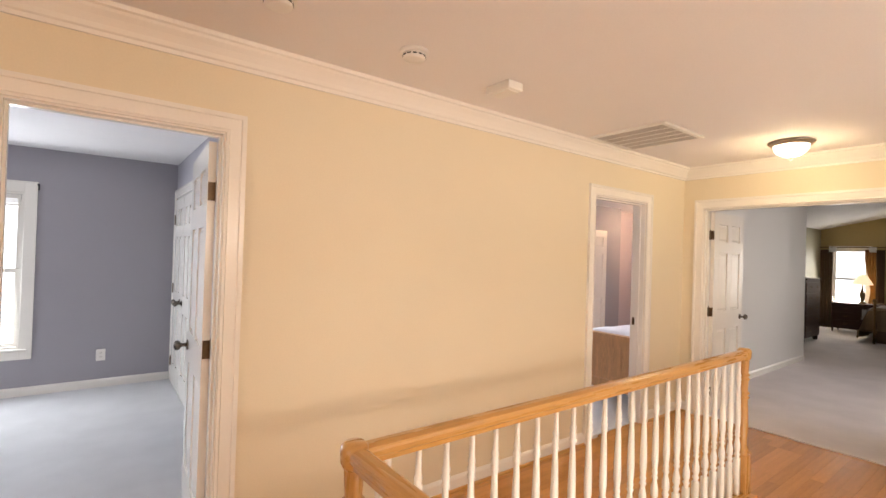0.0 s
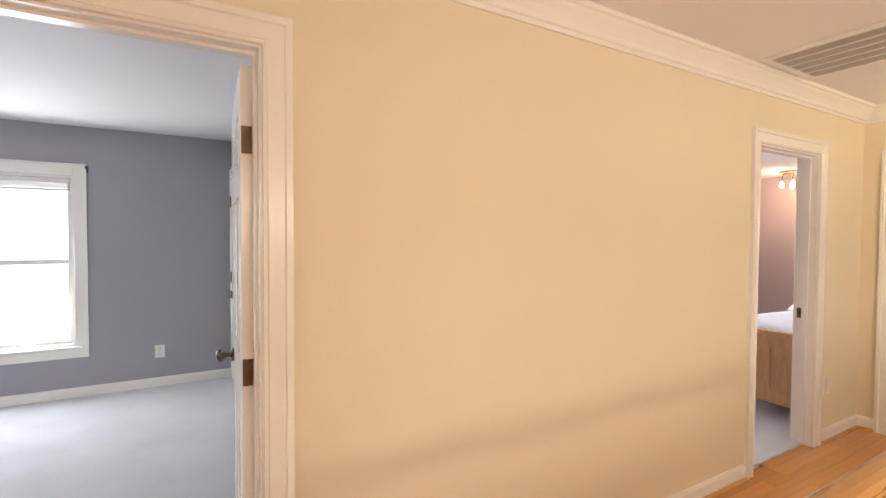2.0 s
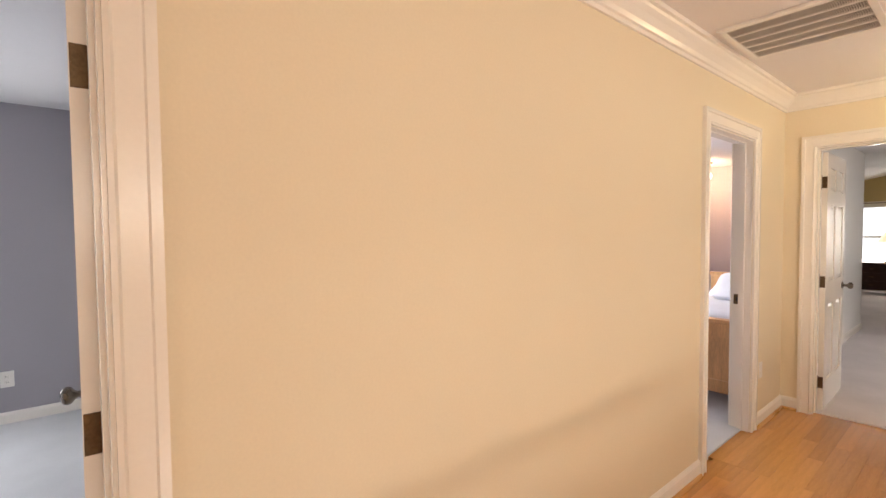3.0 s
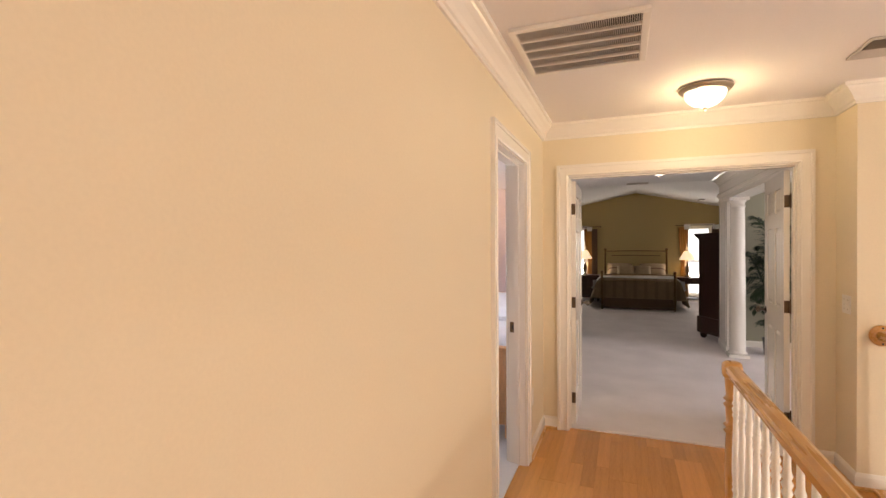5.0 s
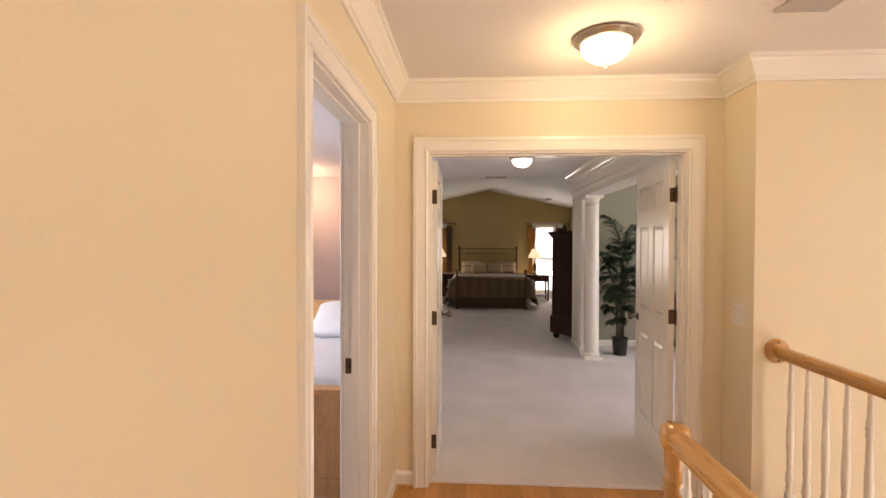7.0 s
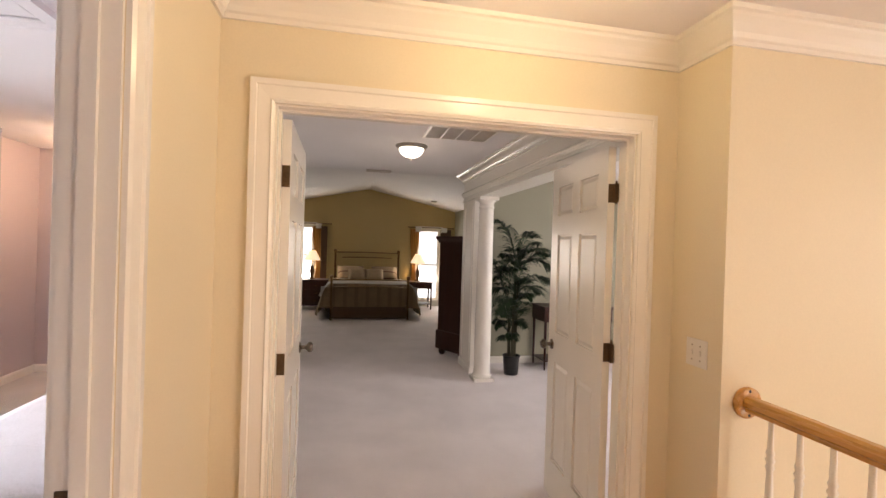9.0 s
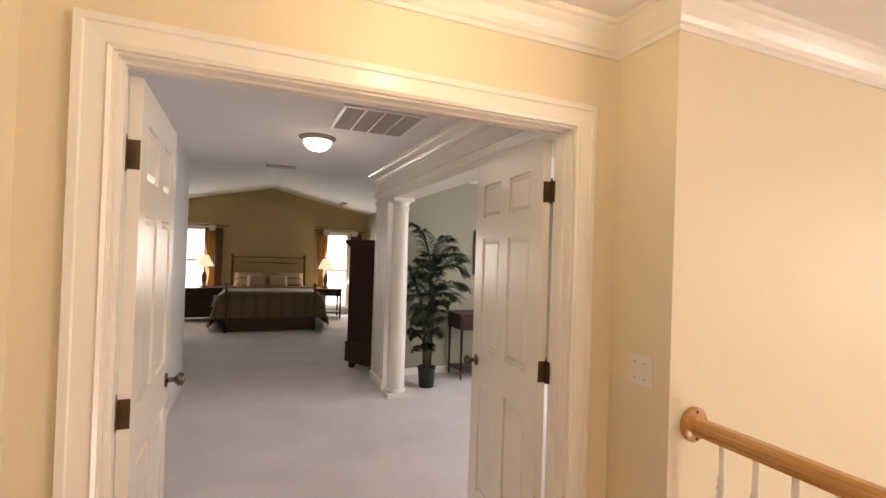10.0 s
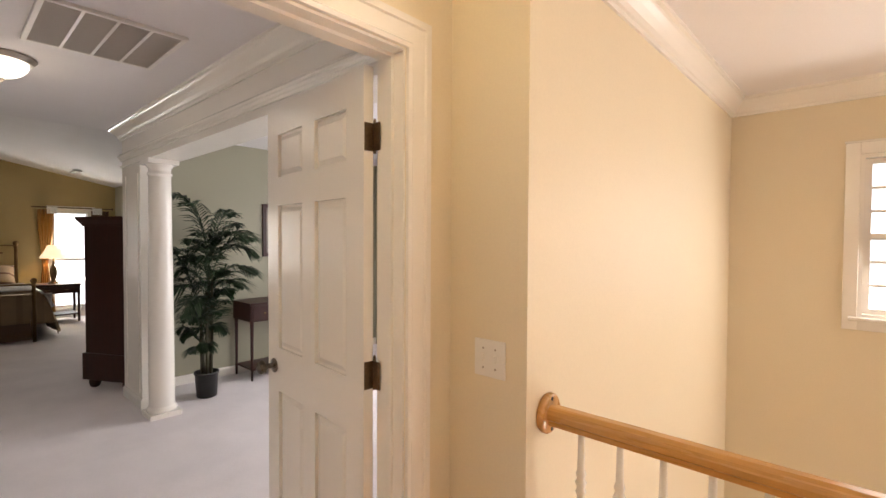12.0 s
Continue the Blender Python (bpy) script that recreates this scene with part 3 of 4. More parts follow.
panel_door("closet_door", 0.555, "white panelled closet door, shut", Matrix.Translation((GX - 0.016, 5.072, 0)) @ Matrix.Rotation(math.radians(90), 4, 'Z') @ Matrix.Scale(-1, 4, (0, 1, 0)), "closet doors")
panel_door("lavender_room_door", 0.76, "white panelled door shut in a grey wall", pose(7.45, 5.185, 0, 0, 0, 180) @ Matrix.Translation((0, 0, 0)))


# ---- windows ----
def window(name, u0, u1, z0, z1, place, depth, label, casing=0.085, muntins=(0, 0)):
    """Double-hung window: place maps (u, out, z); out > 0 into the room."""
    w = tagged(new(name), label, "window", kind="structure")

    def mapped(bm):
        for v in bm.verts:
            v.co = place(v.co)
        return bm
    c = casing
    part("window_frame", mapped(boxes((u0 - c, 0, z0 - c, u0, 0.02, z1 + c), (u1, 0, z0 - c, u1 + c, 0.02, z1 + c), (u0, 0, z1, u1, 0.02, z1 + c), (u0, 0, z0 - c, u1, 0.02, z0),
         (u0 - c - 0.006, 0.0, z1 + c, u1 + c + 0.006, 0.026, z1 + c + 0.012), bevel=0.003)), "trim", w)
    part("window_reveal", mapped(boxes((u0 - 0.001, -depth, z0, u0 + 0.022, 0.0, z1), (u1 - 0.022, -depth, z0, u1 + 0.001, 0.0, z1), (u0 + 0.022, -depth, z1 - 0.022, u1 - 0.022, 0.0, z1), (u0 + 0.022, -depth, z0, u1 - 0.022, 0.0, z0 + 0.025))), "trim", w)
    part("window_sill", mapped(boxes((u0 - c * 0.6, 0.02, z0 - 0.012, u1 + c * 0.6, 0.05, z0 + 0.010), bevel=0.004)), "trim", w)
    zm = (z0 + z1) / 2
    for lo, hi, y in ((z0 + 0.025, zm + 0.02, -0.055), (zm - 0.02, z1 - 0.022, -0.085)):
        a, b = u0 + 0.022, u1 - 0.022
        s = 0.032
        bs = [(a, y - 0.025, lo, a + s, y, hi), (b - s, y - 0.025, lo, b, y, hi), (a + s, y - 0.025, lo, b - s, y, lo + s), (a + s, y - 0.025, hi - s, b - s, y, hi)]
        nx, nz = muntins
        for i in range(1, nx):
            x = a + s + (b - a - 2 * s) * i / nx
            bs.append((x - 0.009, y - 0.02, lo + s, x + 0.009, y - 0.004, hi - s))
        for i in range(1, nz):
            z = lo + s + (hi - lo - 2 * s) * i / nz
            bs.append((a + s, y - 0.019, z - 0.009, b - s, y - 0.005, z + 0.009))
        sash = part("sash", mapped(boxes(*bs)), "trim", w)
        g = part("pane", mapped(boxes((a + s - 0.003, y - 0.014, lo + s - 0.003, b - s + 0.003, y - 0.010, hi - s + 0.003))), "glass", sash)
        g.visible_shadow = False
    return w


window("window_1", GW[0], GW[1], GW[2], GW[3], lambda p: Vector((p[0], GY - p[1], p[2])), 0.14, "white double-hung window in the grey wall, bright outside", 0.095)
window("window_2", FW[0], FW[1], FW[2], FW[3], lambda p: Vector((p[0], FY - (-p[1]), p[2])), 0.12, "white double-hung foyer window with divided panes", 0.07, (2, 3))
window("window_3", WL[0], WL[1], WL[2], WL[3], lambda p: Vector((BX - p[1], p[0], p[2])), 0.14, "bright bedroom window behind a curtain", 0.06)
window("window_4", WR[0], WR[1], WR[2], WR[3], lambda p: Vector((BX - p[1], p[0], p[2])), 0.14, "bright bedroom window behind a curtain", 0.06)

bd = thing("window_blind", "white window blind rolled up at the top of the window", "blind", m=pose(0, GY, 0))
part("headrail", boxes((GW[0] + 0.026, 0.002, 1.905, GW[1] - 0.026, 0.045, 1.945), bevel=0.004), "plastic", bd)
for i in range(6):
    part("slat", boxes((GW[0] + 0.03, 0.006, 1.897 - 0.007 * i, GW[1] - 0.03, 0.042, 1.9 - 0.007 * i)), "plastic", bd)
part("bottom_rail", boxes((GW[0] + 0.03, 0.008, 1.838, GW[1] - 0.03, 0.040, 1.854), bevel=0.003), "plastic", bd)

# bright haze outside the windows
structure("backdrop_north", boxes((-5, 9.0, -4, 4, 9.1, 7)), "outside", "bright hazy daylight outside", "backdrop")
structure("backdrop_east", boxes((18.0, -8, -4, 18.1, 12, 8)), "outside", "bright hazy daylight outside", "backdrop")
structure("backdrop_south", boxes((-6, -6.1, -4, 12, -6.0, 8)), "outside", "bright hazy daylight outside", "backdrop")


# ---- ceiling lamps ----
def ceiling_lamp(x, y, label, glow):
    L = thing("ceiling_lamp", label, "ceiling lamp", "flush ceiling lamps", m=pose(x, y, CZ))
    part("pan", lathe([(0.128, -0.001), (0.147, -0.005), (0.150, -0.012), (0.146, -0.019), (0.138, -0.023), (0.134, -0.031), (0.129, -0.035), (0.122, -0.035)], 40), "nickel", L, "brushed nickel rim", True)
    prof = [(0.114, -0.031)] + [(0.114 * math.cos(a), -0.035 - 0.085 * math.sin(a)) for a in [math.radians(d) for d in range(8, 90, 8)]] + [(0.006, -0.1205)]
    part("bowl", lathe(prof, 40), glow, L, "lit frosted glass bowl", True)
    part("finial", lathe([(0.004, -0.118), (0.012, -0.122), (0.009, -0.129), (0.011, -0.135), (0.005, -0.142), (0.001, -0.145)], 14), "nickel", L, smooth=True)
    return L


ceiling_lamp(4.37, 1.55, "lit flush ceiling lamp with frosted bowl in the hall", "glow")
ceiling_lamp(7.40, 1.60, "lit flush ceiling lamp with frosted bowl in the bedroom entry", "glow_soft")


# ---- grilles, detectors, plates ----
def grille(name, x0, y0, x1, y1, label, bars, fins, along='x', drop=CZ, frame=0.032, m=None, tone="plastic"):
    """Ceiling return grille: raised frame, dark plate painted as the duct's shade, dividing bars and thin fins."""
    g = thing(name, label, "air vent", m=m)
    z0, z1 = drop - 0.018, drop - 0.001
    part("frame", boxes((x0 - frame, y0 - frame, z0, x0, y1 + frame, z1), (x1, y0 - frame, z0, x1 + frame, y1 + frame, z1), (x0, y0 - frame, z0, x1, y0, z1), (x0, y1, z0, x1, y1 + frame, z1), bevel=0.003), tone, g)
    part("backing", boxes((x0, y0, drop - 0.003, x1, y1, drop - 0.001)), "duct_shade", g)
    for i in range(1, bars):
        if along == 'y':
            x = x0 + (x1 - x0) * i / bars
            b = (x - 0.006, y0, z0 + 0.001, x + 0.006, y1, z1 - 0.003)
        else:
            y = y0 + (y1 - y0) * i / bars
            b = (x0, y - 0.006, z0 + 0.001, x1, y + 0.006, z1 - 0.003)
        part("bar", boxes(b), tone, g)
    bm = bmesh.new()
    for i in range(fins):
        if along == 'y':
            y = y0 + (y1 - y0) * (i + 0.5) / fins
            box(bm, x0, y - 0.0016, z0 + 0.003, x1, y + 0.0016, z1 - 0.003)
        else:
            x = x0 + (x1 - x0) * (i + 0.5) / fins
            box(bm, x - 0.0016, y0, z0 + 0.003, x + 0.0016, y1, z1 - 0.003)
    tagged(part("louvre", bm, "louvre", g, "thin louvre blades"), kind="stuff")
    return g


grille("return_air_grille", 3.21, 1.94, 3.73, 2.46, "large white return-air grille in the hall ceiling", 5, 60, 'y')
grille("return_air_grille", 6.42, 1.03, 6.97, 1.54, "white return-air grille in the bedroom entry ceiling", 4, 60, 'x', drop=CZ - 0.004, frame=0.022)


def register(x0, y0, x1, y1, label):
    """Two-way ceiling register: two banks of blades tilted away from each other in a thin frame."""
    g = thing("supply_register", label, "air vent")
    z0, z1, f = CZ - 0.012, CZ - 0.001, 0.012
    part("frame", boxes((x0 - f, y0 - f, z0, x0, y1 + f, z1), (x1, y0 - f, z0, x1 + f, y1 + f, z1), (x0, y0 - f, z0, x1, y0, z1), (x0, y1, z0, x1, y1 + f, z1), bevel=0.002), "louvre", g)
    # flat dark plate for duct shade; the ceiling behind is solid
    part("backing", boxes((x0, y0, CZ - 0.003, x1, y1, CZ - 0.001)), "duct_shade", g)
    n = 8
    for i in range(2 * n):
        x = x0 + (x1 - x0) * (i + 0.5) / (2 * n)
        near = i < n
        blade = boxes((-0.0008, 0.001, -0.0065, 0.0008, y1 - y0 - 0.001, 0.0065))
        # near bank coloured darker for shade, far bank paler as its lit faces
        part("blade", blade, "taupe" if near else "louvre", g, m=pose(x, y0, CZ - 0.010, 0, 40 if near else -48, 0))
    return g


register(3.905, 0.745, 4.145, 0.930, "small two-way ceiling register in the hall")
grille("supply_register", 8.93, 1.66, 9.01, 1.95, "small register in the bedroom entry ceiling", 2, 12, 'x', drop=CZ - 0.004, frame=0.012, tone="louvre")
grille("supply_register", 13.35, 0.26, 13.65, 0.34, "small register in the vaulted ceiling", 2, 14, 'y', drop=2.52, frame=0.015, tone="taupe")


def smoke_detector(x, y, label):
    s = thing("smoke_detector", label, "smoke detector", "smoke detectors", m=pose(x, y, CZ))
    part("base", lathe([(0.066, 0), (0.068, -0.006), (0.066, -0.013), (0.055, -0.015)], 32), "plastic", s, smooth=True)
    part("body", lathe([(0.053, -0.013), (0.052, -0.034), (0.047, -0.041), (0.030, -0.043), (0.018, -0.045), (0.0, -0.045)], 32), "plastic", s, smooth=True)
    for i in range(12):
        a = i * 30
        part("slot", boxes((0.0505, -0.009, -0.030, 0.0535, 0.009, -0.024)), "dark", s, m=Matrix.Rotation(math.radians(a), 4, 'Z'))


smoke_detector(1.33, 2.13, "round white smoke detector on the hall ceiling")
smoke_detector(0.69, 2.07, "round white smoke detector on the hall ceiling")
al = thing("alarm_box", "small white rectangular alarm box on the hall ceiling", "alarm", m=pose(1.94, 2.16, CZ, 0, 0, 0))
part("housing", boxes((-0.055, -0.090, -0.048, 0.055, 0.090, -0.0005), bevel=0.008), "plastic", al)
part("cover", boxes((-0.038, -0.072, -0.052, 0.038, 0.072, -0.047), bevel=0.002), "plastic", al)
sd = thing("sensor", "tiny dark sensor on the bedroom entry ceiling", "sensor", m=pose(6.12, 1.37, CZ - 0.004))
part("sensor_body", lathe([(0.022, -0.0005), (0.022, -0.012), (0.015, -0.018), (0.0, -0.019)], 16), "bronze", sd, smooth=True)

sw = thing("light_switch", "white double rocker-toggle switch plate on the yellow wall", "light switch", m=pose(4.80, JY, 1.10))
part("plate", boxes((-0.058, 0.0005, -0.058, 0.058, 0.007, 0.058), bevel=0.003), "plastic", sw)
for x in (-0.023, 0.023):
    part("toggle", boxes((x - 0.005, 0.006, -0.012, x + 0.005, 0.013, 0.012), bevel=0.002), "plastic", sw)
    for z in (-0.030, 0.030):
        part("screw", lathe([(0.0035, 0), (0.0035, 0.0015)], 8), "nickel", sw, m=pose(x, 0.0065, z, -90))
ol = thing("outlet", "white duplex outlet on the grey wall", "outlet", m=pose(0.26, GY, 0.345))
part("plate", boxes((-0.040, -0.007, -0.060, 0.040, -0.0005, 0.060), bevel=0.003), "plastic", ol)
for z in (-0.022, 0.022):
    part("socket", boxes((-0.016, -0.009, z - 0.014, 0.016, -0.006, z + 0.014), bevel=0.003), "trim", ol)
    for x in (-0.006, 0.006):
        part("slot", boxes((x - 0.0012, -0.0095, z - 0.006, x + 0.0012, -0.0085, z + 0.006)), "dark", ol)
ho = thing("outlet", "cream duplex outlet low on the yellow wall", "outlet", m=pose(4.46, NY, 0.40))
part("plate", boxes((-0.036, -0.006, -0.058, 0.036, -0.0005, 0.058), bevel=0.003), "plastic", ho)
for z in (-0.022, 0.022):
    part("socket", boxes((-0.016, -0.008, z - 0.014, 0.016, -0.005, z + 0.014), bevel=0.003), "plastic", ho)
sp = thing("strike_plate", "bronze strike plate on the door jamb", "strike plate", m=pose(D2[1] - 0.010, NY + 0.085, 0.93))
part("strike", boxes((-0.0035, -0.022, -0.035, 0.0015, 0.022, 0.035), bevel=0.001), "bronze", sp)
part("latch_hole", boxes((-0.0045, -0.008, -0.014, -0.003, 0.008, 0.014)), "dark", sp)
sp2 = thing("strike_plate", "bronze strike plate on the door jamb", "strike plate", m=pose(D1[0] + 0.0095, NY + 0.085, 0.93))
part("strike", boxes((-0.0015, -0.022, -0.035, 0.0035, 0.022, 0.035), bevel=0.001), "bronze", sp2)
bk = thing("curtain_bracket", "black curtain rod bracket at the window corner", "bracket", m=pose(GW[1] + 0.095, GY, 2.03))
part("bracket_plate", boxes((-0.006, -0.006, -0.03, 0.012, -0.0005, 0.03), bevel=0.002), "dark", bk)
part("hook", tube([(0.003, -0.006, 0.01), (0.003, -0.05, 0.012), (0.003, -0.062, 0.025)], 0.006), "dark", bk)


# ---- stair railings ----
def baluster_mesh():
    p = [(0.0125, 0.0), (0.0125, 0.24), (0.0120, 0.25), (0.0180, 0.265), (0.0120, 0.28), (0.0180, 0.295), (0.0175, 0.33), (0.0120, 0.36), (0.0105, 0.372), (0.0165, 0.385), (0.0115, 0.398), (0.0155, 0.41),
         (0.0125, 0.425), (0.0165, 0.47), (0.0165, 0.52), (0.0125, 0.66), (0.0105, 0.705), (0.0155, 0.718), (0.0110, 0.73), (0.0165, 0.745), (0.0105, 0.757), (0.0150, 0.77), (0.0105, 0.785), (0.0088, 0.895)]
    bm = lathe([(q * 1.03, z) for q, z in p], 12)
    box(bm, -0.016, -0.016, 0.0, 0.016, 0.016, 0.24)
    return mesh_of("baluster", bm, "trim", True)


BAL = baluster_mesh()
RAILP = [(-0.020, -0.030), (0.020, -0.030), (0.022, -0.014), (0.030, -0.008), (0.031, 0.008), (0.026, 0.020), (0.012, 0.028), (-0.012, 0.028), (-0.026, 0.020), (-0.031, 0.008), (-0.030, -0.008), (-0.022, -0.014)]
NEWEL = [(0.046, 0.0), (0.046, 0.26), (0.040, 0.275), (0.048, 0.29), (0.036, 0.305), (0.038, 0.36), (0.040, 0.44), (0.037, 0.56), (0.033, 0.62), (0.047, 0.632), (0.031, 0.645), (0.048, 0.660), (0.032, 0.673), (0.036, 0.74), (0.048, 0.752), (0.031, 0.765),
         (0.048, 0.778), (0.033, 0.792), (0.037, 0.83), (0.040, 0.88), (0.040, 0.90)]


def newel(parent, x, y):
    bm = lathe([(q * 0.76, z) for q, z in NEWEL], 20)
    box(bm, -0.038, -0.038, 0.0, 0.038, 0.038, 0.26, bevel=0.004)
    n = part("newel", bm, "oak_z", parent, "turned oak newel post", True, m=Matrix.Translation((x, y, 0)))
    cap = lathe([(0.030, 0.872), (0.036, 0.880), (0.041, 0.892), (0.042, 0.920), (0.040, 0.938), (0.030, 0.948), (0.0, 0.950)], 24)
    part("cap", cap, "oak", n, "rounded oak newel cap", True)


def railing(label, a, b, n, newels, off, rise=0.0):
    r = thing("stair_railing", label, "railing", "stair railings")
    a, b = Vector(a), Vector(b)
    part("handrail", sweep([(a.x, a.y, 0.922 + rise), (b.x, b.y, 0.922 + rise)], RAILP, (0, 0, 1)), "oak" if abs(b.x - a.x) > abs(b.y - a.y) else "oak_y", r, "varnished oak handrail")
    part("shoe_rail", sweep([(a.x, a.y, 0.004), (b.x, b.y, 0.004)], [(-0.045, -0.006), (0.045, -0.006), (0.045, 0.010), (0.038, 0.014), (-0.038, 0.014), (-0.045, 0.010)], (0, 0, 1)), "oak", r)
    d = (b - a).normalized()
    for i in range(n):
        p = a + d * (off + 0.1133 * i)
        o = new("baluster", BAL)
        o.parent = r
        o.matrix_local = Matrix.Translation((p.x, p.y, 0.012))
    for x, y in newels:
        newel(r, x, y)
    return r


railing("varnished oak railing with white turned balusters beside the hall", (0.80, 1.555), (3.60, 1.555), 24, [(0.80, 1.555), (3.60, 1.555)], 0.115, -0.012)
railing("varnished oak railing with white turned balusters across the landing", (0.80, 1.525), (0.80, FY + 0.004), 29, [], 0.115, -0.012)
r3 = railing("varnished oak railing with white turned balusters meeting the stair wall", (SX - 0.012, 0.585), (3.70, 0.585), 8, [(3.70, 0.585)], 0.104, 0.012)
ros = lathe([(0.060, 0.0), (0.062, 0.004), (0.061, 0.014), (0.054, 0.019), (0.0, 0.019)], 32)
rosette = part("rosette", ros, "oak_z", r3, "round oak wall rosette", True, m=pose(SX, 0.585, 0.934, 0, -90, 0))
for yy, zz in ((0.0, 0.047), (0.0, -0.047)):
    part("screw", lathe([(0.006, 0), (0.006, 0.003)], 10), "dark", rosette, m=pose(zz, yy, 0.0175))

st = bmesh.new()
for i in range(12):
    box(st, 3.62 - 0.25 * (i + 1), 0.60, -0.19 * (i + 1) - 0.35, 3.66 - 0.25 * i, 1.49, -0.19 * (i + 1))
structure("stairs", st, "oak", "oak stairs going down from the landing", "stairs")


# ---- main bedroom ----
def column():
    c = tagged(new("column"), "round white column with square base under the beam", "column", kind="structure")
    c.matrix_world = pose(8.19, 0.620, 0) @ Matrix.Diagonal((0.86, 0.86, 1.0, 1.0))
    part("plinth", boxes((-0.135, -0.135, 0, 0.135, 0.135, 0.05), bevel=0.004), "trim", c)
    part("shaft", lathe([(0.128, 0.05), (0.130, 0.062), (0.122, 0.080), (0.112, 0.086), (0.108, 0.10), (0.107, 0.7), (0.094, 1.94), (0.094, 1.955), (0.104, 1.962), (0.104, 1.975), (0.095, 1.982), (0.095, 2.015), (0.112, 2.035), (0.122, 2.045)], 36), "trim", c, smooth=True)
    part("abacus", boxes((-0.130, -0.130, 2.044, 0.130, 0.130, 2.084), bevel=0.004), "trim", c)


column()
fl = bmesh.new()
for x in (8.47, 8.83):
    box(fl, x, 0.70, 0.14, x + 0.045, 0.708, 2.0, bevel=0.003)
structure("pier_panels", fl, "trim", "raised strips on the white pier", "moulding")
skirting("white baseboard round the pier", [(8.42, 0.50), (8.42, 0.70), (8.96, 0.70)], prof=BASE)


def bun_foot(parent, x, y, r=0.05, h=0.09):
    part("foot", lathe([(r * 0.6, h), (r * 0.95, h * 0.82), (r, h * 0.5), (r * 0.8, h * 0.15), (r * 0.5, 0)], 16), "mahogany", parent, smooth=True, m=Matrix.Translation((x, y, 0.0)))


def armoire(m, w, d, h):
    a = thing("armoire", "tall dark mahogany armoire on bun feet", "armoire", m=m)
    part("base", boxes((-0.02, -0.02, 0.085, w + 0.02, d + 0.02, 0.34), bevel=0.006), "mahogany", a)
    part("body", boxes((0, 0, 0.34, w, d, h - 0.06), bevel=0.004), "mahogany", a)
    cor = sweep([(0, 0, h - 0.09), (w, 0, h - 0.09), (w, d, h - 0.09), (0, d, h - 0.09)], [(0, 0), (-0.010, 0.0), (-0.016, 0.02), (-0.045, 0.06), (-0.05, 0.09), (0, 0.09)], (0, 0, 1), closed=True)
    part("cornice", cor, "mahogany", a)
    part("top", boxes((0, 0, h - 0.06, w, d, h - 0.002)), "mahogany", a)
    for i in range(2):
        x0 = 0.02 + i * (w / 2 - 0.01)
        dr = part("door", boxes((x0, d, 0.40, x0 + w / 2 - 0.03, d + 0.02, h - 0.12), bevel=0.005), "mahogany", a)
        part("knob", lathe([(0.008, 0), (0.008, 0.012), (0.015, 0.02), (0.0, 0.03)], 12), "brass", dr, m=pose(w / 2 + (0.03 if i else -0.03), d + 0.02, 0.95, -90))
    part("drawer", boxes((0.03, d + 0.02, 0.13, w - 0.03, d + 0.035, 0.31), bevel=0.004), "mahogany", a)
    for x in (0.05, w - 0.05):
        for y in (0.05, d - 0.05):
            bun_foot(a, x, y)


# the side from the front corner (9.46, 0.90) back to (9.02, 0.66)
armoire(Matrix.Translation((9.02, 0.66, 0.010)) @ Matrix.Rotation(math.radians(-61.4), 4, 'Z'), 1.00, 0.50, 1.64)


def chest(x0, y0, x1, y1, h):
    c = thing("chest_of_drawers", "tall dark mahogany chest of drawers against the wall", "chest", m=pose(x0, y0, 0))
    w, d = x1 - x0, y1 - y0
    part("body", boxes((0, 0.0, 0.10, w, d, h - 0.03), bevel=0.004), "mahogany", c)
    part("top", boxes((-0.02, -0.025, h - 0.03, w + 0.02, d, h), bevel=0.006), "mahogany", c)
    n = 5
    for i in range(n):
        z0 = 0.14 + (h - 0.20) * i / n
        dr = part("drawer", boxes((0.03, -0.014, z0, w - 0.03, 0.0, z0 + (h - 0.20) / n - 0.02), bevel=0.004), "mahogany", c)
        for x in (w * 0.28, w * 0.72):
            part("knob", lathe([(0.007, 0), (0.007, 0.012), (0.015, 0.02), (0.0, 0.028)], 12), "brass", dr, m=pose(x, -0.014, z0 + (h - 0.2) / n / 2, 90))
    for x in (0.05, w - 0.05):
        for y in (0.05, d - 0.05):
            bun_foot(c, x, y, 0.045, 0.10)


chest(11.05, 3.22, 11.95, 3.80, 1.25)
pf = thing("picture_frame", "small framed print on the sage bedroom wall", "picture", m=pose(12.8, 3.85, 1.55))
part("frame", boxes((-0.22, -0.02, -0.26, 0.22, -0.0005, 0.26), bevel=0.004), "dark", pf)
part("print", boxes((-0.17, -0.023, -0.21, 0.17, -0.0205, 0.21)), "picture", pf)
pf2 = thing("picture_frame", "dark framed picture on the sage wall above the desk", "picture", m=pose(8.90, -0.83, 1.54))
part("frame", boxes((-0.022, -0.24, -0.29, -0.0005, 0.24, 0.29), bevel=0.004), "mahogany", pf2)
part("print", boxes((-0.025, -0.20, -0.25, -0.0225, 0.20, 0.25)), "picture", pf2)


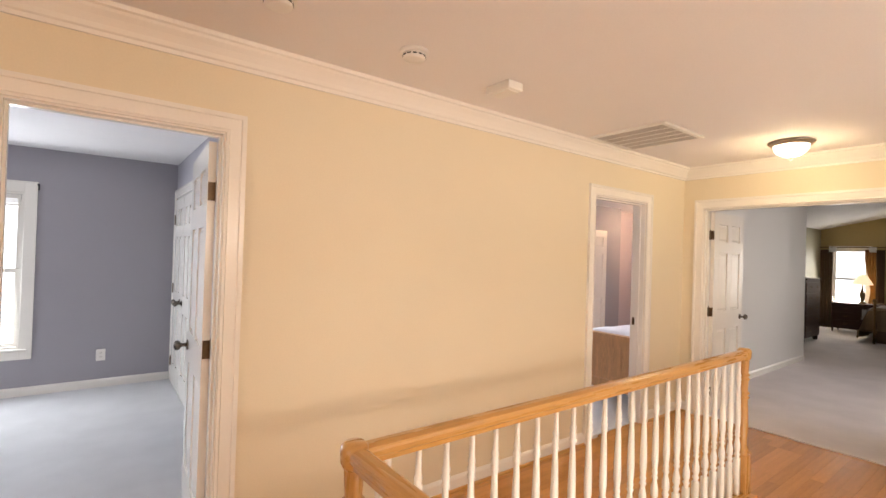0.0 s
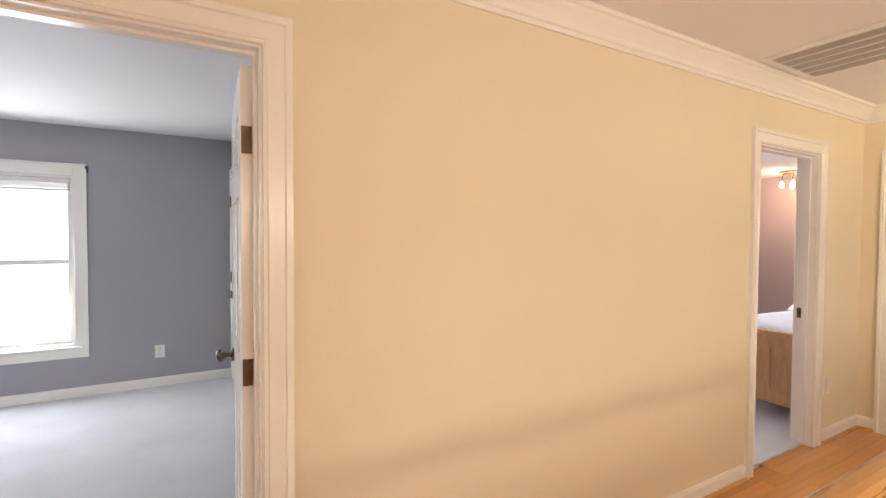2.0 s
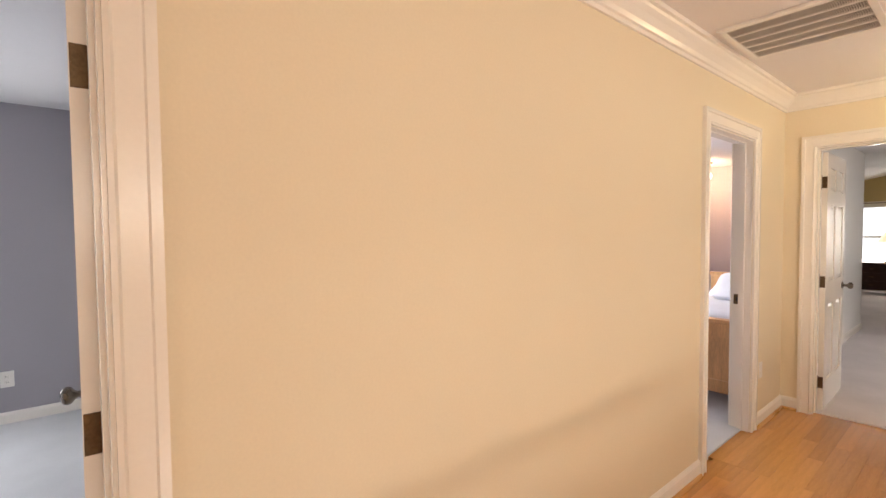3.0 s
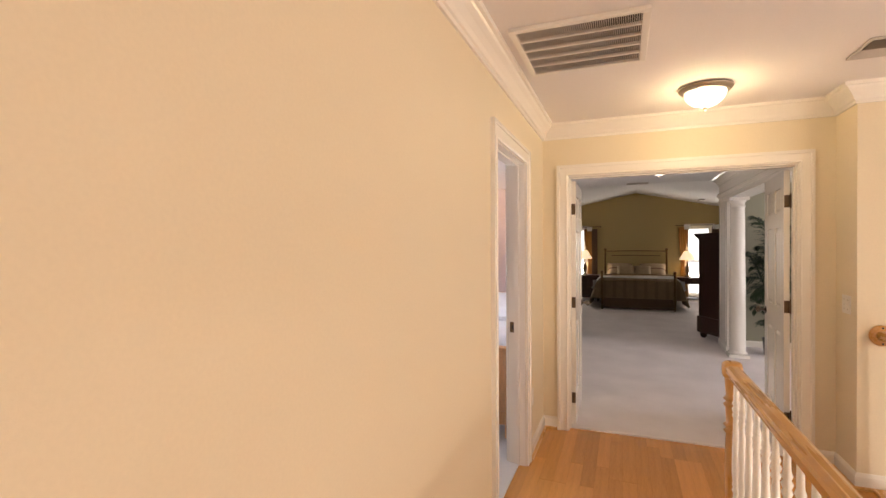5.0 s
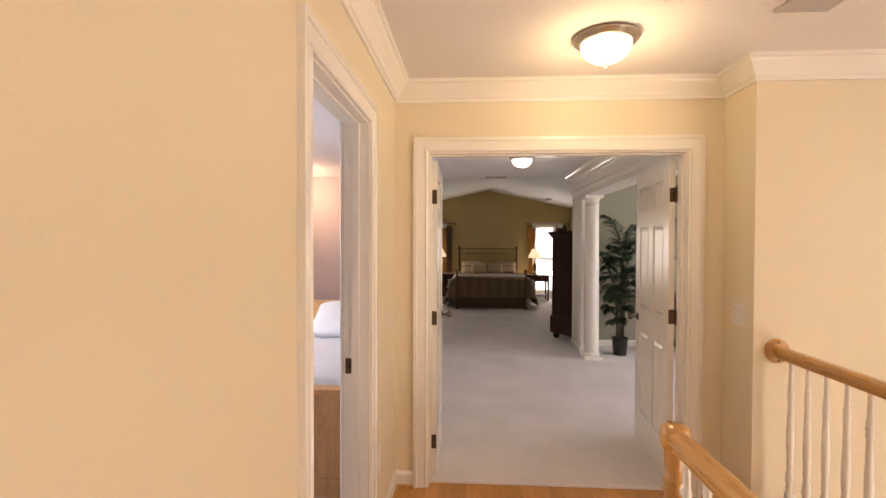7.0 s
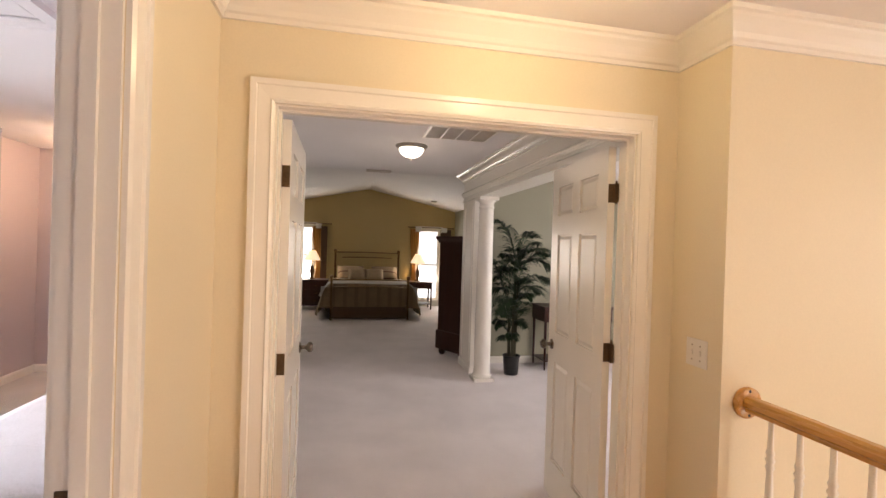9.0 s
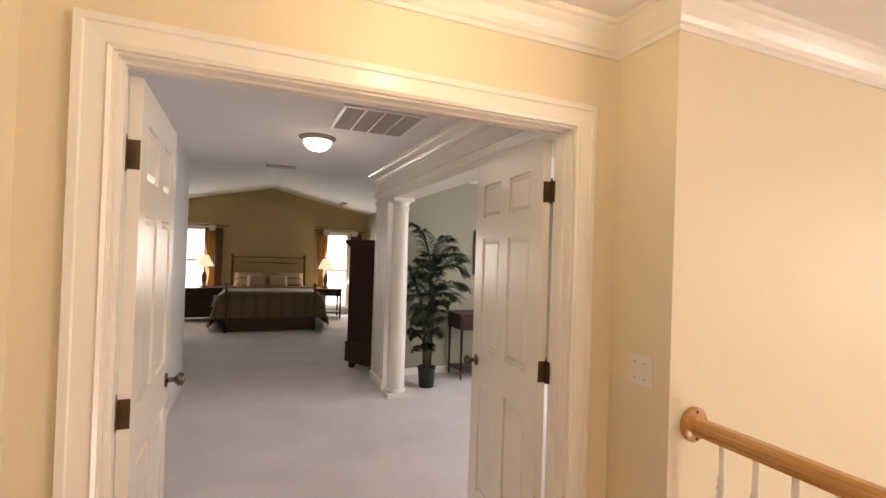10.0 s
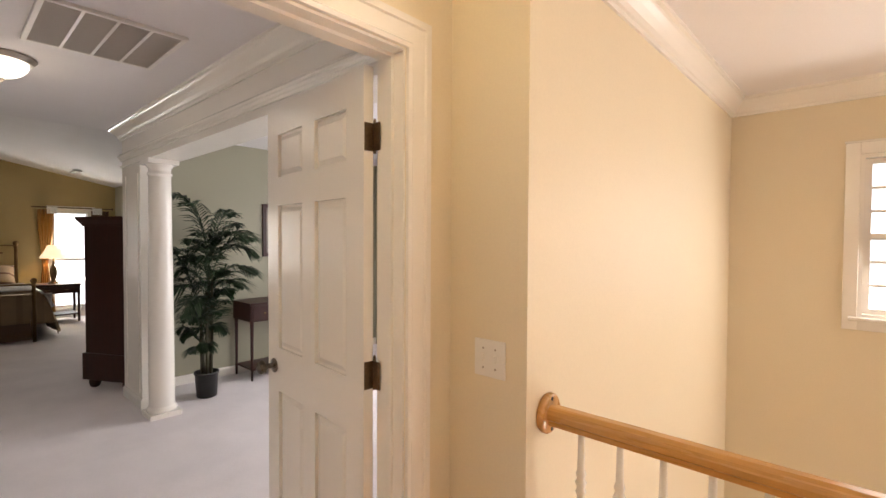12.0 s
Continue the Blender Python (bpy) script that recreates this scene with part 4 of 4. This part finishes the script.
def cushion(w, d, h, n=10, puff=1.0):
    bm = bmesh.new()
    top, bot = {}, {}
    for i in range(n + 1):
        for j in range(n + 1):
            u, v = 2 * i / n - 1, 2 * j / n - 1
            k = ((1 - u ** 4) * (1 - v ** 4)) ** 0.5
            x, y = u * w / 2 * (1 - 0.05 * (1 - abs(v))), v * d / 2 * (1 - 0.05 * (1 - abs(u)))
            top[i, j] = bm.verts.new((x, y, h / 2 * k + 0.004))
            bot[i, j] = bm.verts.new((x, y, -h / 2 * k - 0.004))
    for i in range(n):
        for j in range(n):
            bm.faces.new((top[i, j], top[i + 1, j], top[i + 1, j + 1], top[i, j + 1]))
            bm.faces.new((bot[i, j], bot[i, j + 1], bot[i + 1, j + 1], bot[i + 1, j]))
    for i in range(n):
        bm.faces.new((top[i, 0], bot[i, 0], bot[i + 1, 0], top[i + 1, 0]))
        bm.faces.new((top[i, n], top[i + 1, n], bot[i + 1, n], bot[i, n]))
        bm.faces.new((top[0, i], top[0, i + 1], bot[0, i + 1], bot[0, i]))
        bm.faces.new((top[n, i], bot[n, i], bot[n, i + 1], top[n, i + 1]))
    return bm


def draped(x0, x1, y0, y1, top, drop, seed, waves=7.0, amp=0.03, flare=0.10, folds=True, rise=0.02, nx=44, ny=36, foot=0.0):
    """A cover lying on a mattress, hanging over its sides and foot (x0) with soft folds."""
    rnd = random.Random(seed)
    ph = [rnd.uniform(0, 6.28) for _ in range(6)]
    bm = bmesh.new()
    W, D = y1 - y0, x1 - x0
    hang = top - drop
    grid = {}
    us = [i / nx * (D + hang) - hang for i in range(nx + 1)]
    vs = [j / ny * (W + 2 * hang) - hang for j in range(ny + 1)]
    for i, u in enumerate(us):
        for j, v in enumerate(vs):
            over_x = max(0.0, -u)
            over_y = max(0.0, -v, v - W)
            o = min(hang, max(over_x, over_y))
            x = x0 + max(0.0, u)
            y = y0 + min(W, max(0.0, v))
            z = top - o + (rise * math.sin(3.1 * x + ph[0]) * math.sin(3.3 * y + ph[1]) * 0.4 if o == 0 else 0)
            if o > 0:
                f = o / hang
                out = flare * f ** 0.55 + amp * f * math.sin(waves * (x + 1.7 * y) + ph[2]) + amp * 0.5 * f * math.sin(waves * 2.3 * (x - y) + ph[3])
                if over_x > 0 and over_x >= over_y:
                    x -= 0.012 * f * (1 + math.sin(waves * y + ph[2]))
                    z = max(z, foot)
                if over_y > 0:
                    y += out * (-1 if v < 0 else 1)
            grid[i, j] = bm.verts.new((x, y, max(z, drop)))
    for i in range(nx):
        for j in range(ny):
            bm.faces.new((grid[i, j], grid[i + 1, j], grid[i + 1, j + 1], grid[i, j + 1]))
    return bm


def iron_bed():
    b = thing("iron_bed", "antique brass metal bed with open headboard and footboard", "bed", m=pose(0, 0, 0))
    y0, y1, xf, xh = 0.96, 2.46, 12.36, 14.42
    for x, h, r in ((xf, 0.83, 0.022), (xh, 1.32, 0.024)):
        for y in (y0, y1):
            part("post", lathe([(r, 0.0), (r, h - 0.05), (r * 1.5, h - 0.04), (r * 0.8, h - 0.03), (r * 1.5, h + 0.0), (r * 1.7, h + 0.025), (r * 1.2, h + 0.05), (0.001, h + 0.058)], 14), "brass", b, smooth=True, m=Matrix.Translation((x, y, 0)))
    for x, zs in ((xf, (0.80, 0.66)), (xh, (1.30, 1.18, 0.72))):
        for z in zs:
            e = 0.0 if z in (0.80, 1.30) else 0.16
            part("rail", tube([(x, y0 + e * (z > 0.75), z), (x, (y0 + y1) / 2, z + 0.012), (x, y1 - e * (z > 0.75), z)], 0.013), "brass", b, smooth=True)
    for y in (y0 + 0.02, y1 - 0.02):
        part("side_rail", boxes((xf + 0.02, y - 0.015, 0.22, xh - 0.02, y + 0.015, 0.30)), "brass", b)
    return b


iron_bed()
tagged(part("box_spring", boxes((12.49, 0.99, 0.16, 14.38, 2.43, 0.40), bevel=0.02), "brown_cloth"), "brown valanced box spring under the mattress", "box spring")
tagged(part("mattress", boxes((12.49, 1.0, 0.404, 14.36, 2.42, 0.66), bevel=0.04), "pillow"), "mattress under the quilt on the metal bed", "mattress")
tagged(part("bed_skirt", boxes((12.418, 0.98, 0.03, 12.43, 2.44, 0.26), (12.40, 0.965, 0.05, 14.3, 0.98, 0.42), (12.40, 2.44, 0.05, 14.3, 2.455, 0.42)), "brown_cloth"), "dark brown bed skirt hanging to the carpet", "bed skirt")
q = tagged(part("quilt", draped(12.45, 13.95, 0.92, 2.50, 0.71, 0.08, 4, flare=0.24, foot=0.25), "quilt", smooth=True), "olive and brown striped quilt hanging over the bed", "quilt")
so = q.modifiers.new("thick", 'SOLIDIFY')
so.thickness = 0.012
# extra layer on the quilt, paler where it reflects the window
band = tagged(part("quilt_sheen_layer", draped(12.47, 13.10, 0.915, 2.505, 0.724, 0.45, 4, flare=0.17, foot=0.66), "quilt_sheen", smooth=True), "added striped layer over the quilt's foot, silvered as window sheen", "bed cover")
so = band.modifiers.new("thick", 'SOLIDIFY')
so.thickness = 0.010
for y in (1.30, 2.10):
    tagged(part("bed_pillow", cushion(0.62, 0.46, 0.20), "sham", smooth=True, m=pose(14.18, y, 0.80, 0, -48, 0) @ pose(0, 0, 0, 0, 0, 90)), "tan striped pillow leaning on the headboard", "pillow", "bed pillows")
tagged(part("bed_cushion", cushion(0.42, 0.40, 0.16), "pillow", smooth=True, m=pose(13.98, 1.55, 0.78, 0, -42, 0) @ pose(0, 0, 0, 0, 0, 90)), "square tan cushion on the bed", "cushion", "bed cushions")
tagged(part("bed_cushion", cushion(0.42, 0.40, 0.16), "pillow", smooth=True, m=pose(13.98, 1.95, 0.78, 0, -42, 0) @ pose(0, 0, 0, 0, 0, 90)), "square tan cushion on the bed", "cushion", "bed cushions")


def side_table(x0, y0, x1, y1, h, drawers, label, apron):
    t = thing("nightstand", label, "nightstand", m=pose(x0, y0, 0))
    w, d = x1 - x0, y1 - y0
    part("top", boxes((-0.02, -0.02, h - 0.03, w, d + 0.02, h), bevel=0.006), "mahogany", t)
    part("case", boxes((0.0, 0.0, h - apron, w - 0.01, d, h - 0.031)), "mahogany", t)
    for x in (0.02, w - 0.03):
        for y in (0.02, d - 0.02):
            part("leg", lathe([(0.014, 0), (0.017, 0.03), (0.022, h - apron)], 10), "mahogany", t, m=Matrix.Translation((x, y, 0)))
    if apron < 0.3:
        part("shelf", boxes((0.01, 0.02, 0.13, w - 0.02, d - 0.02, 0.15), bevel=0.003), "mahogany", t)
    for i, (z0, z1) in enumerate(drawers):
        dr = part("drawer", boxes((-0.014, 0.025, z0, 0.0, d - 0.025, z1), bevel=0.003), "mahogany", t)
        for y in (d * 0.3, d * 0.7):
            part("pull", tube([(-0.014, y - 0.03, (z0 + z1) / 2), (-0.03, y, (z0 + z1) / 2 - 0.01), (-0.014, y + 0.03, (z0 + z1) / 2)], 0.005, 6), "brass", dr)
    return t


side_table(13.78, 2.60, 14.28, 3.45, 0.68, [(0.14, 0.29), (0.31, 0.46), (0.48, 0.63)], "dark mahogany three-drawer nightstand beside the bed", 0.58)
side_table(13.86, 0.20, 14.30, 0.82, 0.66, [(0.52, 0.62)], "dark mahogany open-leg bedside table", 0.16)


def table_lamp(x, y, z):
    t = thing("table_lamp", "lit table lamp with cream bell shade", "table lamp", "bedside lamps", m=pose(x, y, z))
    part("base", lathe([(0.075, 0), (0.078, 0.012), (0.05, 0.03), (0.030, 0.06), (0.045, 0.12), (0.055, 0.18), (0.045, 0.26), (0.022, 0.31), (0.014, 0.36), (0.010, 0.44)], 24), "bronze", t, "dark bronze urn base", True)
    bm = lathe([(0.185, 0.43), (0.165, 0.47), (0.12, 0.55), (0.075, 0.645), (0.073, 0.645), (0.118, 0.55), (0.163, 0.47), (0.183, 0.43), (0.185, 0.43)], 28, caps=False)
    part("shade", bm, "shade", t, "lit cream fabric bell shade", True)
    part("finial", lathe([(0.004, 0.645), (0.010, 0.66), (0.004, 0.675), (0.001, 0.68)], 10), "brass", t, smooth=True)


table_lamp(14.0, 2.96, 0.68)
table_lamp(14.1, 0.52, 0.66)


def curtain_panel(name, x, y0, y1, z0, z1, mat, label, tie=None, seed=1):
    rnd = random.Random(seed)
    bm = bmesh.new()
    n, m = 40, 16
    ph = rnd.uniform(0, 6)
    g = {}
    yc = tie[0] if tie else (y0 + y1) / 2
    for j in range(m + 1):
        z = z0 + (z1 - z0) * j / m
        k = 1.0
        if tie:
            k = 0.35 + 0.65 * min(1.0, abs(z - tie[1]) / 0.7) ** 1.1
        for i in range(n + 1):
            u = i / n
            y = yc + (y0 + (y1 - y0) * u - yc) * k
            g[i, j] = bm.verts.new((x + 0.022 * math.sin(u * 6.28 * 5 + ph) * (0.6 + 0.4 * k), y, z))
    for i in range(n):
        for j in range(m):
            bm.faces.new((g[i, j], g[i + 1, j], g[i + 1, j + 1], g[i, j + 1]))
    ob = tagged(part(name, bm, mat, None, smooth=True), label, "curtain")
    s = ob.modifiers.new("thick", 'SOLIDIFY')
    s.thickness = 0.004
    return ob


curtain_panel("curtain", 14.40, 2.74, 3.00, 0.03, 1.90, "gold_cloth", "gold curtain drawn to the side of the window", (2.83, 0.95), 2)
curtain_panel("curtain", 14.36, 2.66, 2.80, 0.03, 1.90, "brown_cloth", "dark brown outer curtain beside the window", None, 3)
curtain_panel("curtain", 14.40, 0.46, 0.68, 0.03, 1.92, "gold_cloth", "gold curtain drawn to the side of the window", (0.60, 0.95), 4)
curtain_panel("curtain", 14.40, -0.32, -0.06, 0.03, 1.92, "brown_cloth", "dark brown curtain beside the window", None, 5)
curtain_panel("curtain", 14.40, 3.58, 3.82, 0.03, 1.90, "brown_cloth", "dark brown curtain beside the window", None, 6)
for ya, yb, zt in ((2.80, 2.93, 1.945), (3.52, 3.66, 1.945), (0.42, 0.56, 1.95), (-0.22, -0.08, 1.95)):
    curtain_panel("valance", 14.37, ya, yb, zt - 0.10, zt + 0.015, "sheer", "short gathered white tab of cloth on the curtain rod", None, 7)
for ya, yb in ((2.60, 3.84), (-0.36, 0.76)):
    rd = thing("curtain_rod", "dark metal curtain rod above the window", "curtain rod", "curtain rods")
    part("rod", tube([(14.40, ya, 1.96), (14.40, yb, 1.96)], 0.010), "bronze", rd)
    part("finial", lathe([(0.010, 0), (0.022, 0.015), (0.016, 0.035), (0.0, 0.04)], 12), "bronze", rd, smooth=True, m=pose(14.40, ya, 1.96, 90))
    for yy in (ya + 0.05, yb - 0.05):
        part("bracket", tube([(14.40, yy, 1.955), (14.50, yy, 1.955)], 0.006, 6), "bronze", rd)


# ---- sitting area: palm and desk ----
def palm(x, y):
    rnd = random.Random(11)
    p = thing("potted_palm", "tall dark green palm in a black pot on the carpet", "palm", m=pose(x, y, 0.010))
    part("pot", lathe([(0.078, 0.0), (0.084, 0.004), (0.098, 0.205), (0.106, 0.21), (0.106, 0.228), (0.095, 0.228), (0.090, 0.17), (0.0, 0.17)], 28), "dark", p, "black plastic pot", True)
    part("soil", lathe([(0.0, 0.165), (0.089, 0.172), (0.06, 0.182), (0.0, 0.184)], 20), "soil", p)
    stems = []
    for i in range(5):
        a = i * 1.257 + 0.4
        top = Vector((0.05 * math.cos(a), 0.05 * math.sin(a), 0.62 + 0.17 * i))
        ptsl = [Vector((0.035 * math.cos(a), 0.035 * math.sin(a), 0.17)), Vector((0.045 * math.cos(a), 0.045 * math.sin(a), 0.45)), top]
        part("cane", tube(ptsl, 0.017, 8, taper=0.010), "stem", p, smooth=True)
        stems.append((a, top))
    fronds = []
    for a, top in stems:
        for k in range(5):
            b = a + k * 2.399 + rnd.uniform(-.4, .4)
            ln = 0.22 + 0.14 * rnd.random()
            fronds.append((top - Vector((0, 0, 0.06 * k)), b, ln, rnd.uniform(1.4, 3.0)))
    for k in range(5):
        fronds.append((stems[4][1] - Vector((0, 0, 0.04 * k)), k * 1.3 + 0.9, 0.34, 3.0 - 0.2 * k))
    # long arching fronds to the open side, one low and one high
    fronds += [(Vector((0, 0, 1.25)), -1.45, 0.55, 1.25), (Vector((0, 0, 1.20)), -1.75, 0.52, 1.0), (Vector((0, 0, 0.92)), -1.55, 0.55, 1.25), (Vector((0, 0, 0.88)), -1.25, 0.50, 1.0),
               (Vector((0, 0, 0.95)), 1.6, 0.45, 0.7), (Vector((0, 0, 0.90)), 2.2, 0.42, 0.4)]
    for k in range(6):
        fronds.append((Vector((0.02, 0.0, 0.42 + 0.05 * k)), k * 2.4 + 0.5, rnd.uniform(0.16, 0.24), rnd.uniform(0.4, 1.4)))
    for o, a, ln, up in fronds:
        bm = bmesh.new()
        pts = []
        d = Vector((math.cos(a), math.sin(a), 0))
        n = 24
        for s in range(n + 1):
            t = s / n
            pts.append(o + d * (ln * (0.85 * t)) + Vector((0, 0, ln * (up * 1.2 * t - (0.55 + 0.5 * up) * t * t))))
        tube(pts, 0.0045, 5, bm, taper=0.0015)
        side = Vector((-math.sin(a), math.cos(a), 0))
        for s in range(3, n + 1):
            t = s / n
            q = pts[s]
            fw = (pts[s] - pts[s - 1]).normalized()
            L = ln * 0.55 * math.sin(math.pi * min(1, 0.18 + 0.80 * t)) + 0.03
            for sg in (-1, 1):
                dirv = (side * sg * 0.80 + fw * 0.75 + Vector((0, 0, -0.20 + rnd.uniform(-.25, .2)))).normalized()
                wv = dirv.cross(Vector((0, 0, 1))).normalized() * 0.0105
                mid = q + dirv * L * 0.5 + Vector((0, 0, 0.006))
                tip = q + dirv * L + Vector((0, 0, -0.25 * L))
                v = [bm.verts.new(c) for c in (q - wv * 0.35, mid - wv, tip, mid + wv, q + wv * 0.35)]
                c = bm.verts.new(mid + Vector((0, 0, -0.006)))
                bm.faces.new((v[0], v[1], c))
                bm.faces.new((v[1], v[2], c))
                bm.faces.new((v[2], v[3], c))
                bm.faces.new((v[3], v[4], c))
                bm.faces.new((v[4], v[0], c))
        part("frond", bm, "leaf", p)


palm(8.38, 0.20)


def desk():
    d = thing("writing_desk", "small dark mahogany desk with slim legs against the wall", "desk", m=pose(8.48, -1.18, 0.010))
    w, l, h = 0.41, 0.92, 0.79
    part("top", boxes((-0.015, -0.015, h - 0.022, w, l + 0.015, h), bevel=0.004), "mahogany", d)
    part("case", boxes((0.0, 0.0, h - 0.19, w - 0.005, l, h - 0.023)), "mahogany", d)
    for i in range(2):
        dr = part("drawer", boxes((-0.010, 0.02 + i * l / 2, h - 0.175, 0.0, l / 2 - 0.02 + i * l / 2, h - 0.04), bevel=0.003), "mahogany", d)
        for yy in (0.12, 0.32):
            part("knob", lathe([(0.006, 0), (0.006, 0.010), (0.012, 0.016), (0.0, 0.024)], 10), "brass", dr, m=pose(-0.010, yy + i * l / 2, h - 0.105, 0, -90))
    for x in (0.022, w - 0.03):
        for y in (0.022, l - 0.022):
            part("leg", lathe([(0.010, 0), (0.013, 0.10), (0.018, h - 0.19)], 10), "mahogany", d, m=Matrix.Translation((x, y, 0)))
    part("shelf", boxes((0.02, 0.02, 0.10, w - 0.03, l - 0.02, 0.118), bevel=0.003), "mahogany", d)


desk()

# ---- lavender bedroom ----
BY0, BY1, BF = 2.80, 3.74, 4.60
pb = thing("pine_bed", "honey pine bed with a panelled footboard", "bed", m=pose(BF, BY0, 0.012))
wd = BY1 - BY0
part("footboard_post", boxes((0, 0, 0, 0.06, 0.06, 0.66), bevel=0.005), "pine", pb)
part("footboard_post", boxes((0, wd - 0.06, 0, 0.06, wd, 0.66), bevel=0.005), "pine", pb)
part("footboard_cap", boxes((-0.014, -0.012, 0.66, 0.074, wd + 0.012, 0.692), bevel=0.006), "pine", pb)
part("footboard_rail", boxes((0.008, 0.06, 0.55, 0.052, wd - 0.06, 0.66)), "pine", pb)
part("footboard_rail", boxes((0.008, 0.06, 0.10, 0.052, wd - 0.06, 0.20)), "pine", pb)
for i in range(4):
    y = 0.06 + (wd - 0.12) * i / 4
    part("footboard_panel", boxes((0.018, y + 0.002, 0.20, 0.042, y + (wd - 0.12) / 4 - 0.002, 0.55), bevel=0.003), "pine", pb)
part("side_rail", boxes((0.06, 0.01, 0.20, 2.02, 0.035, 0.38)), "pine", pb)
part("side_rail", boxes((0.06, wd - 0.035, 0.20, 2.02, wd - 0.01, 0.38)), "pine", pb)
part("headboard", boxes((2.02, 0.0, 0.0, 2.07, wd, 0.86), (2.01, -0.01, 0.86, 2.08, wd + 0.01, 0.90), bevel=0.005), "pine", pb)
tagged(part("bed_mattress", boxes((BF + 0.08, BY0 + 0.04, 0.39, BF + 2.0, BY1 - 0.04, 0.60), bevel=0.04), "linen"), "mattress on the pine bed", "mattress")
wq = tagged(part("white_quilt", draped(BF + 0.30, BF + 1.99, BY0 + 0.02, BY1 - 0.01, 0.64, 0.22, 9, amp=0.015, flare=0.03, rise=0.03), "linen", smooth=True), "white textured quilt over the pine bed", "quilt")
so = wq.modifiers.new("thick", 'SOLIDIFY')
so.thickness = 0.012
tagged(part("white_throw", cushion(0.42, 0.80, 0.09, 12), "linen", smooth=True, m=pose(BF + 0.42, (BY0 + BY1) / 2, 0.655)), "folded white blanket at the foot of the bed", "blanket")
tagged(part("white_pillow", cushion(0.46, 0.68, 0.20), "linen", smooth=True, m=pose(BF + 1.75, (BY0 + BY1) / 2, 0.78, 0, -25, 0)), "plump white pillow on the pine bed", "pillow")
fx = thing("ceiling_spot", "dark ceiling fixture with four bare lit bulbs", "ceiling lamp", m=pose(8.25, 4.5, CZ))
part("canopy", lathe([(0.17, -0.001), (0.175, -0.012), (0.15, -0.022), (0.05, -0.032), (0.0, -0.032)], 28), "bronze", fx, smooth=True)
for k in range(4):
    a = math.radians(25 + 90 * k)
    bx, by = 0.13 * math.cos(a), 0.13 * math.sin(a)
    arm = part("arm", tube([(bx * 0.5, by * 0.5, -0.028), (bx * 0.9, by * 0.9, -0.05), (bx, by, -0.15)], 0.006), "bronze", fx, smooth=True)
    part("bulb", lathe([(0.001, -0.245), (0.018, -0.24), (0.028, -0.218), (0.026, -0.198), (0.014, -0.170), (0.012, -0.15)], 16, Matrix.Translation((bx, by, 0))), "bulb", arm, "lit bare bulb", True)
ah = thing("attic_hatch", "white attic hatch with a moulded casing in the ceiling", "hatch", m=pose(0, 0, CZ - 0.004))
part("casing", sweep([(4.80, 3.46, -0.001), (5.42, 3.46, -0.001), (5.42, 4.10, -0.001), (4.80, 4.10, -0.001)], [(0, 0), (0, -0.012), (-0.012, -0.020), (-0.070, -0.016), (-0.082, -0.022), (-0.092, 0)], (0, 0, 1), closed=True), "white_ceiling", ah)
part("panel", boxes((4.81, 3.47, -0.008, 5.41, 4.09, -0.001), bevel=0.002), "white_ceiling", ah)

# ---- oak strips of the hall floor ----
rng = random.Random(5)
PW = 0.0826
STRIP = {}


def strip_mesh(L):
    k = round(L, 3)
    if k not in STRIP:
        bm = bmesh.new()
        c = 0.0006
        lo = [(-k / 2, -PW / 2), (k / 2, -PW / 2), (k / 2, PW / 2), (-k / 2, PW / 2)]
        a = [bm.verts.new((x, y, -0.018)) for x, y in lo]
        b = [bm.verts.new((x, y, -c)) for x, y in lo]
        t = [bm.verts.new((x - math.copysign(c, x), y - math.copysign(c, y), 0)) for x, y in lo]
        for i in range(4):
            j = (i + 1) % 4
            bm.faces.new((a[i], a[j], b[j], b[i]))
            bm.faces.new((b[i], b[j], t[j], t[i]))
        bm.faces.new(t)
        STRIP[k] = mesh_of("plank", bm, "oak_floor")
    return STRIP[k]


def strips(x0, x1, y0, y1):
    y = y0 + PW / 2
    while y < y1 + PW / 2 - 0.001:
        x = x0
        first = True
        while x < x1 - 0.01:
            L = rng.choice((0.45, 0.6, 0.75, 0.9, 1.1))
            if first:
                L = rng.choice((0.3, 0.45, 0.6, 0.75))
                first = False
            if x + L > x1 - 0.15:
                L = x1 - x
            o = new("plank", strip_mesh(L - 0.0006))
            o.parent = floor
            o.matrix_local = Matrix.Translation((x + L / 2, y, rng.uniform(-0.0006, 0.0)))
            x += L
        y += PW
    return y


strips(0.74, 3.66, 1.485, NY - 0.02)
strips(3.66, EX + 0.055, 0.535, NY - 0.02)
ft = boxes((WX, FY, -0.0195, 0.739, NY, -0.001))
part("landing_boards", ft, "oak_floor", floor)
